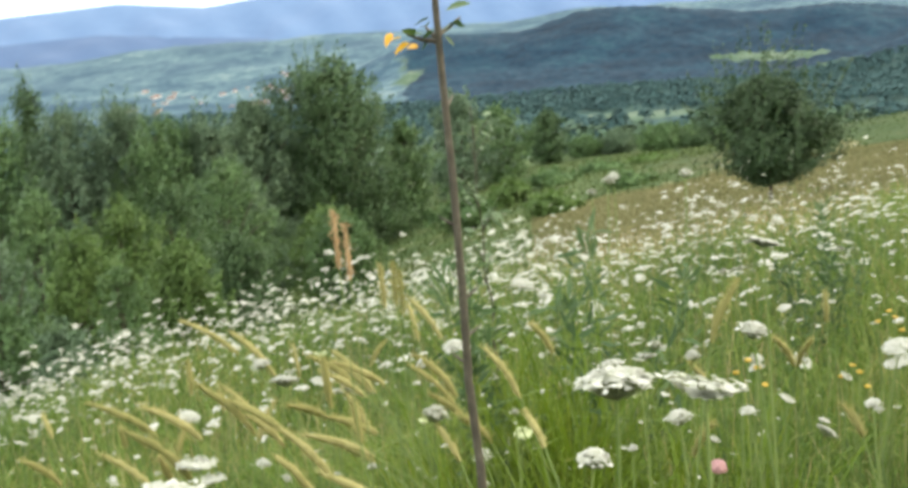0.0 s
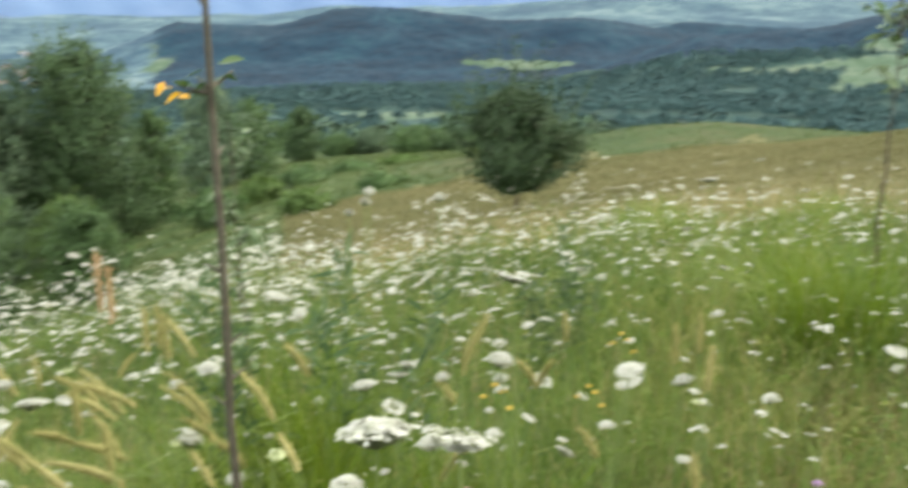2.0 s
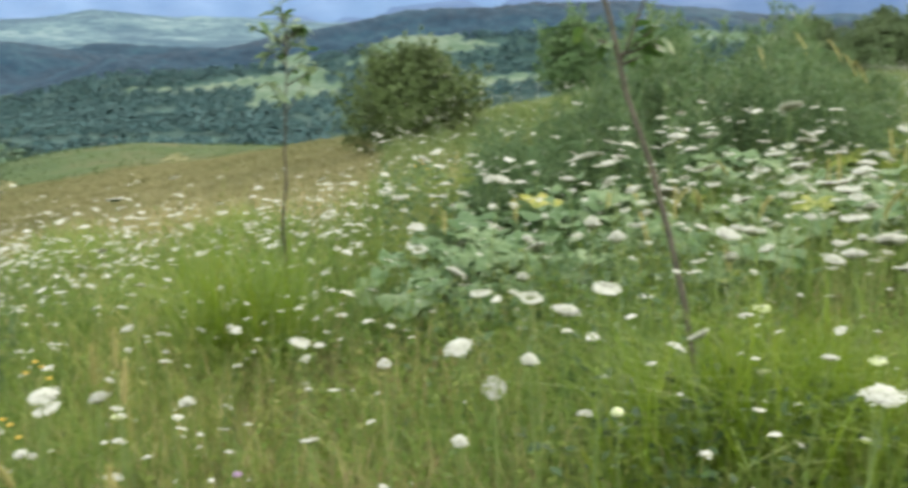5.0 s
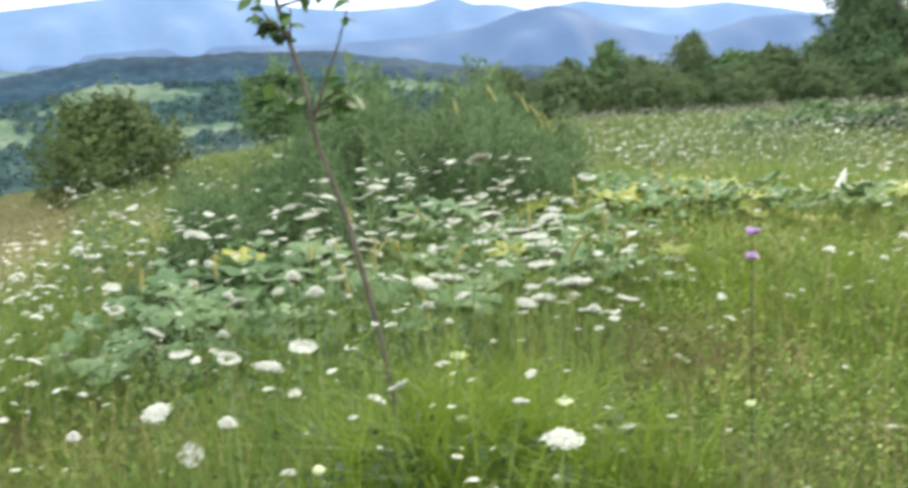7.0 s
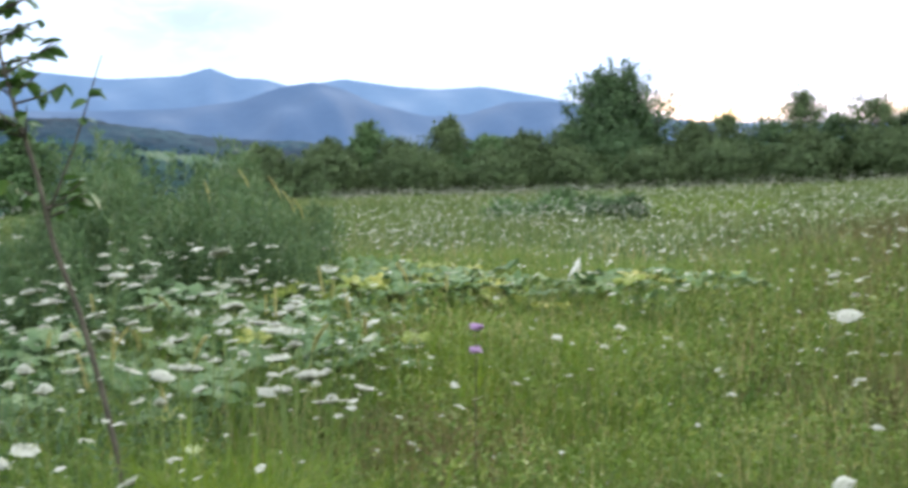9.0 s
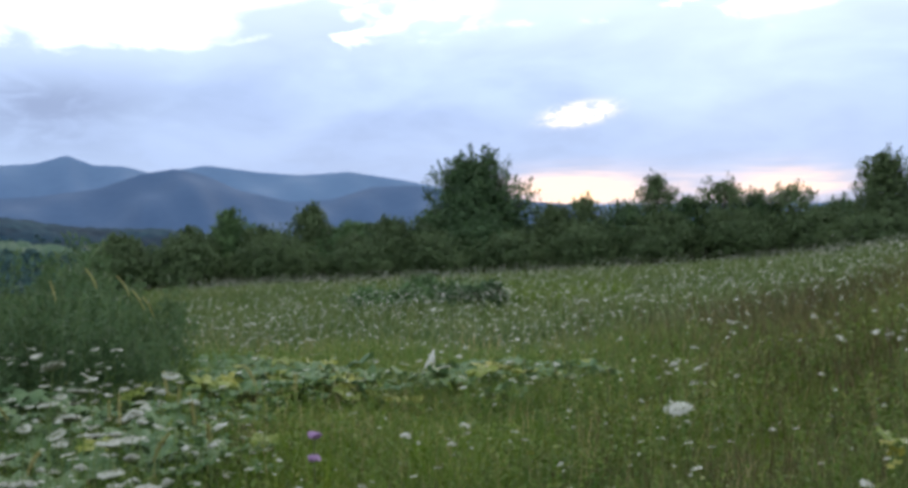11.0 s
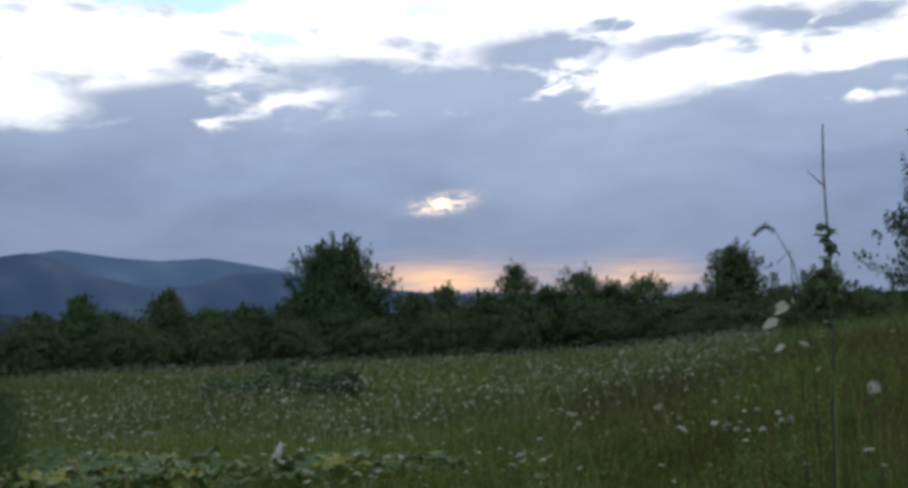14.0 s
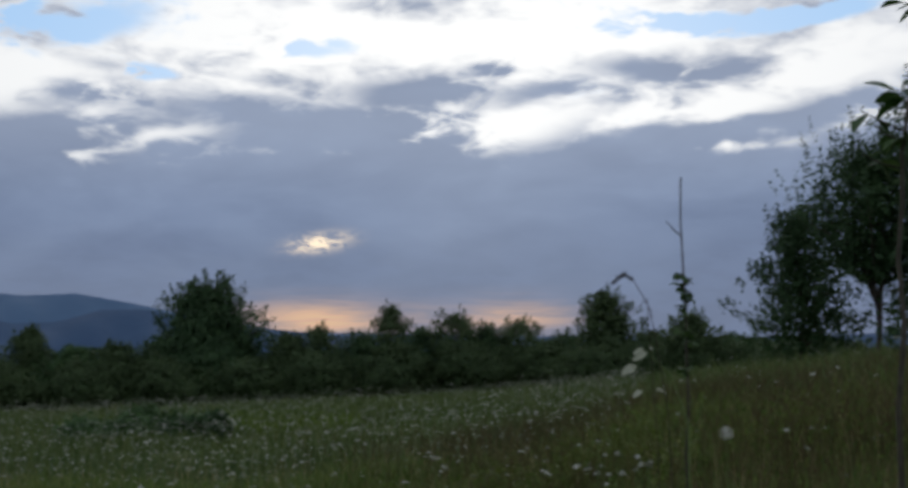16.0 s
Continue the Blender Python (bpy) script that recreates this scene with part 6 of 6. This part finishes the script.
    # dark broad leaves added as shade at the foot of the lush tufts
    n = 900
    x, y = 2.35 + r.normal(size=n) * 0.22, 2.2 + r.normal(size=n) * 0.20
    at = np.stack([x, y, ground(x, y) + r.uniform(0.05, 0.34, n)], -1)
    v, f = facing_leaves(r, at, 0.045, 0.5, np.repeat(np.array([[0, 0, 1.0]]), n, 0), 0.8)
    tagged(new("dark_herbs", mesh_np("dark_herbs", v, [f], DEEP_FOLIAGE)), "dark green leaves standing in for shade at the foot of tall grass", "herbs", kind="stuff")
    # rusty withered patches
    for cx, cy, spread in ((4.2, 2.3, 0.30), (2.5, 4.0, 0.40), (1.5, 3.0, 0.3), (6.0, 3.2, 0.3)):
        x, y = cx + r.normal(size=800) * spread, cy + r.normal(size=800) * spread
        grass_sheet("withered_grass", r, x, y, r.uniform(0.10, 0.28, 800), r.uniform(0.003, 0.007, 800), r.uniform(0.2, 1.2, 800), RUSTY, "rusty withered grass in a small patch")
    # stubble of the mown field
    x, y, az, d = sector(r, 150000, 8.0, 40.0, -38.0, -4.0)
    grass_sheet("field_stubble", r, x, y, r.uniform(0.05, 0.15, len(x)), r.uniform(0.4, 1.0, len(x)) * (0.003 + 0.0008 * d), r.uniform(0.2, 1.2, len(x)), STUBBLE, "short dry stubble of the mown field")
    x, y, az, d = sector(r, 60000, 12.0, 90.0, -46.0, 30.0)
    keep = ~((az < -4) & (d < 38))
    grass_sheet("pasture_grass", r, x[keep], y[keep], r.uniform(0.10, 0.30, keep.sum()) * np.where(((x[keep] - 22) / 13) ** 2 + ((y[keep] - 51) / 16) ** 2 < 1, 0.4, 1.0), r.uniform(0.02, 0.07, keep.sum()), r.uniform(0.2, 1.2, keep.sum()), ROUGH_GRASS, "rough green pasture grass down the slope")
    # lush short grass on the plateau, taller dry stand at its upper end
    x, y, az, d = sector(r, 42000, 1.3, 10.0, -92.0, -52.0)
    keep = r.uniform(size=len(x)) < 0.22 + 0.6 * wavy(x, y, 0.8, 7.0)
    grass_sheet("plateau_grass", r, x[keep], y[keep], r.uniform(0.10, 0.32, keep.sum()), 0.003 + 0.0007 * d[keep], r.uniform(0.1, 1.0, keep.sum()), TUFT, "short lush grass on the plateau")
    x, y, az, d = sector(r, 36000, 1.8, 14.0, -114.0, -78.0)
    keep = r.uniform(size=len(x)) < np.clip((-78 - az) / 26, 0, 1) * (0.65 + 0.5 * wavy(x, y, 0.7, 4.0))
    x, y, d = x[keep], y[keep], d[keep]
    grass_sheet("dry_stand", r, x, y, r.uniform(0.3, 0.62, len(x)), 0.0016 + 0.0004 * d, r.uniform(0.1, 0.9, len(x)), DRY_STAND, "stand of tall browning grass")
    x, y, az, d = sector(r, 14000, 21.5, 29.0, -82.0, -68.0)
    grass_sheet("green_strip", r, x, y, r.uniform(0.1, 0.34, len(x)), r.uniform(0.012, 0.03, len(x)), r.uniform(0.1, 0.9, len(x)), TUFT, "strip of fresh green grass across the field")
    # the meadow goes on behind
    x, y, az, d = sector(r, 130000, 0.2, 9.0, 28.0, 248.0)
    grass_sheet("upper_meadow_grass", r, x, y, 0.25 * r.uniform(0.5, 1.3, len(x)), 0.006 + 0.0014 * d, r.uniform(0.1, 1.0, len(x)), GRASS, "mixed meadow grass on the upper slope")
    x, y, az, d = sector(r, 50000, 9.0, 45.0, 28.0, 248.0)
    grass_sheet("upper_field_grass", r, x, y, 0.3 * r.uniform(0.5, 1.3, len(x)), 0.02 + 0.001 * d, r.uniform(0.1, 1.0, len(x)), FIELD_GRASS, "rough field grass on the upper slope")
    # browned trodden patch
    x, y, az, d = sector(r, 38000, 1.5, 7.0, -98.0, -20.0)
    keep = r.uniform(size=len(x)) < np.where(d < 3.2, 0.40, np.where(az < -60, 0.14, 0.1)) + 0.7 * wavy(x, y, 0.55, 2.0) - np.where((d > 3.2) & (az > -60), 0.3, 0.0)
    grass_sheet("browned_grass", r, x[keep], y[keep], r.uniform(0.08, 0.30, keep.sum()), 0.0022 + 0.0006 * d[keep], r.uniform(0.2, 1.3, keep.sum()), STUBBLE, "short browned grass in a trodden patch")
    # lush tufts
    for k, (cx, cy, spread, n, tall) in enumerate(((2.40, 2.24, 0.22, 560, 0.58), (2.44, 2.06, 0.24, 520, 0.52), (2.50, 2.36, 0.16, 500, 0.46), (2.75, 1.95, 0.28, 800, 0.40), (2.72, 2.25, 0.2, 620, 0.5), (2.2, 2.2, 0.16, 400, 0.5), (2.35, 4.55, 0.17, 900, 0.66), (0.12, 3.15, 0.22, 900, 0.50), (0.24, 3.5, 0.16, 800, 0.68), (0.18, 2.6, 0.2, 500, 0.42), (-0.25, 2.7, 0.3, 800, 0.4), (0.55, 3.3, 0.25, 500, 0.45), (2.5, 0.9, 0.4, 700, 0.32), (5.2, 2.3, 0.7, 1600, 0.36))):
        a, q = r.uniform(0, 6.283, n), spread * (r.uniform(0, 1, n) ** 0.5 + np.maximum(0, r.normal(size=n) * 0.25))
        grass_sheet("grass_tuft", r, cx + q * np.cos(a), cy + q * np.sin(a), tall * r.uniform(0.25, 1.2, n) * (1 - 0.3 * wavy(q * np.cos(a), q * np.sin(a), 0.05)), 0.006 * r.uniform(0.6, 1.3, n), r.uniform(0.05, 1.25, n), TUFT, "lush bright green grass tuft")


make_grass()
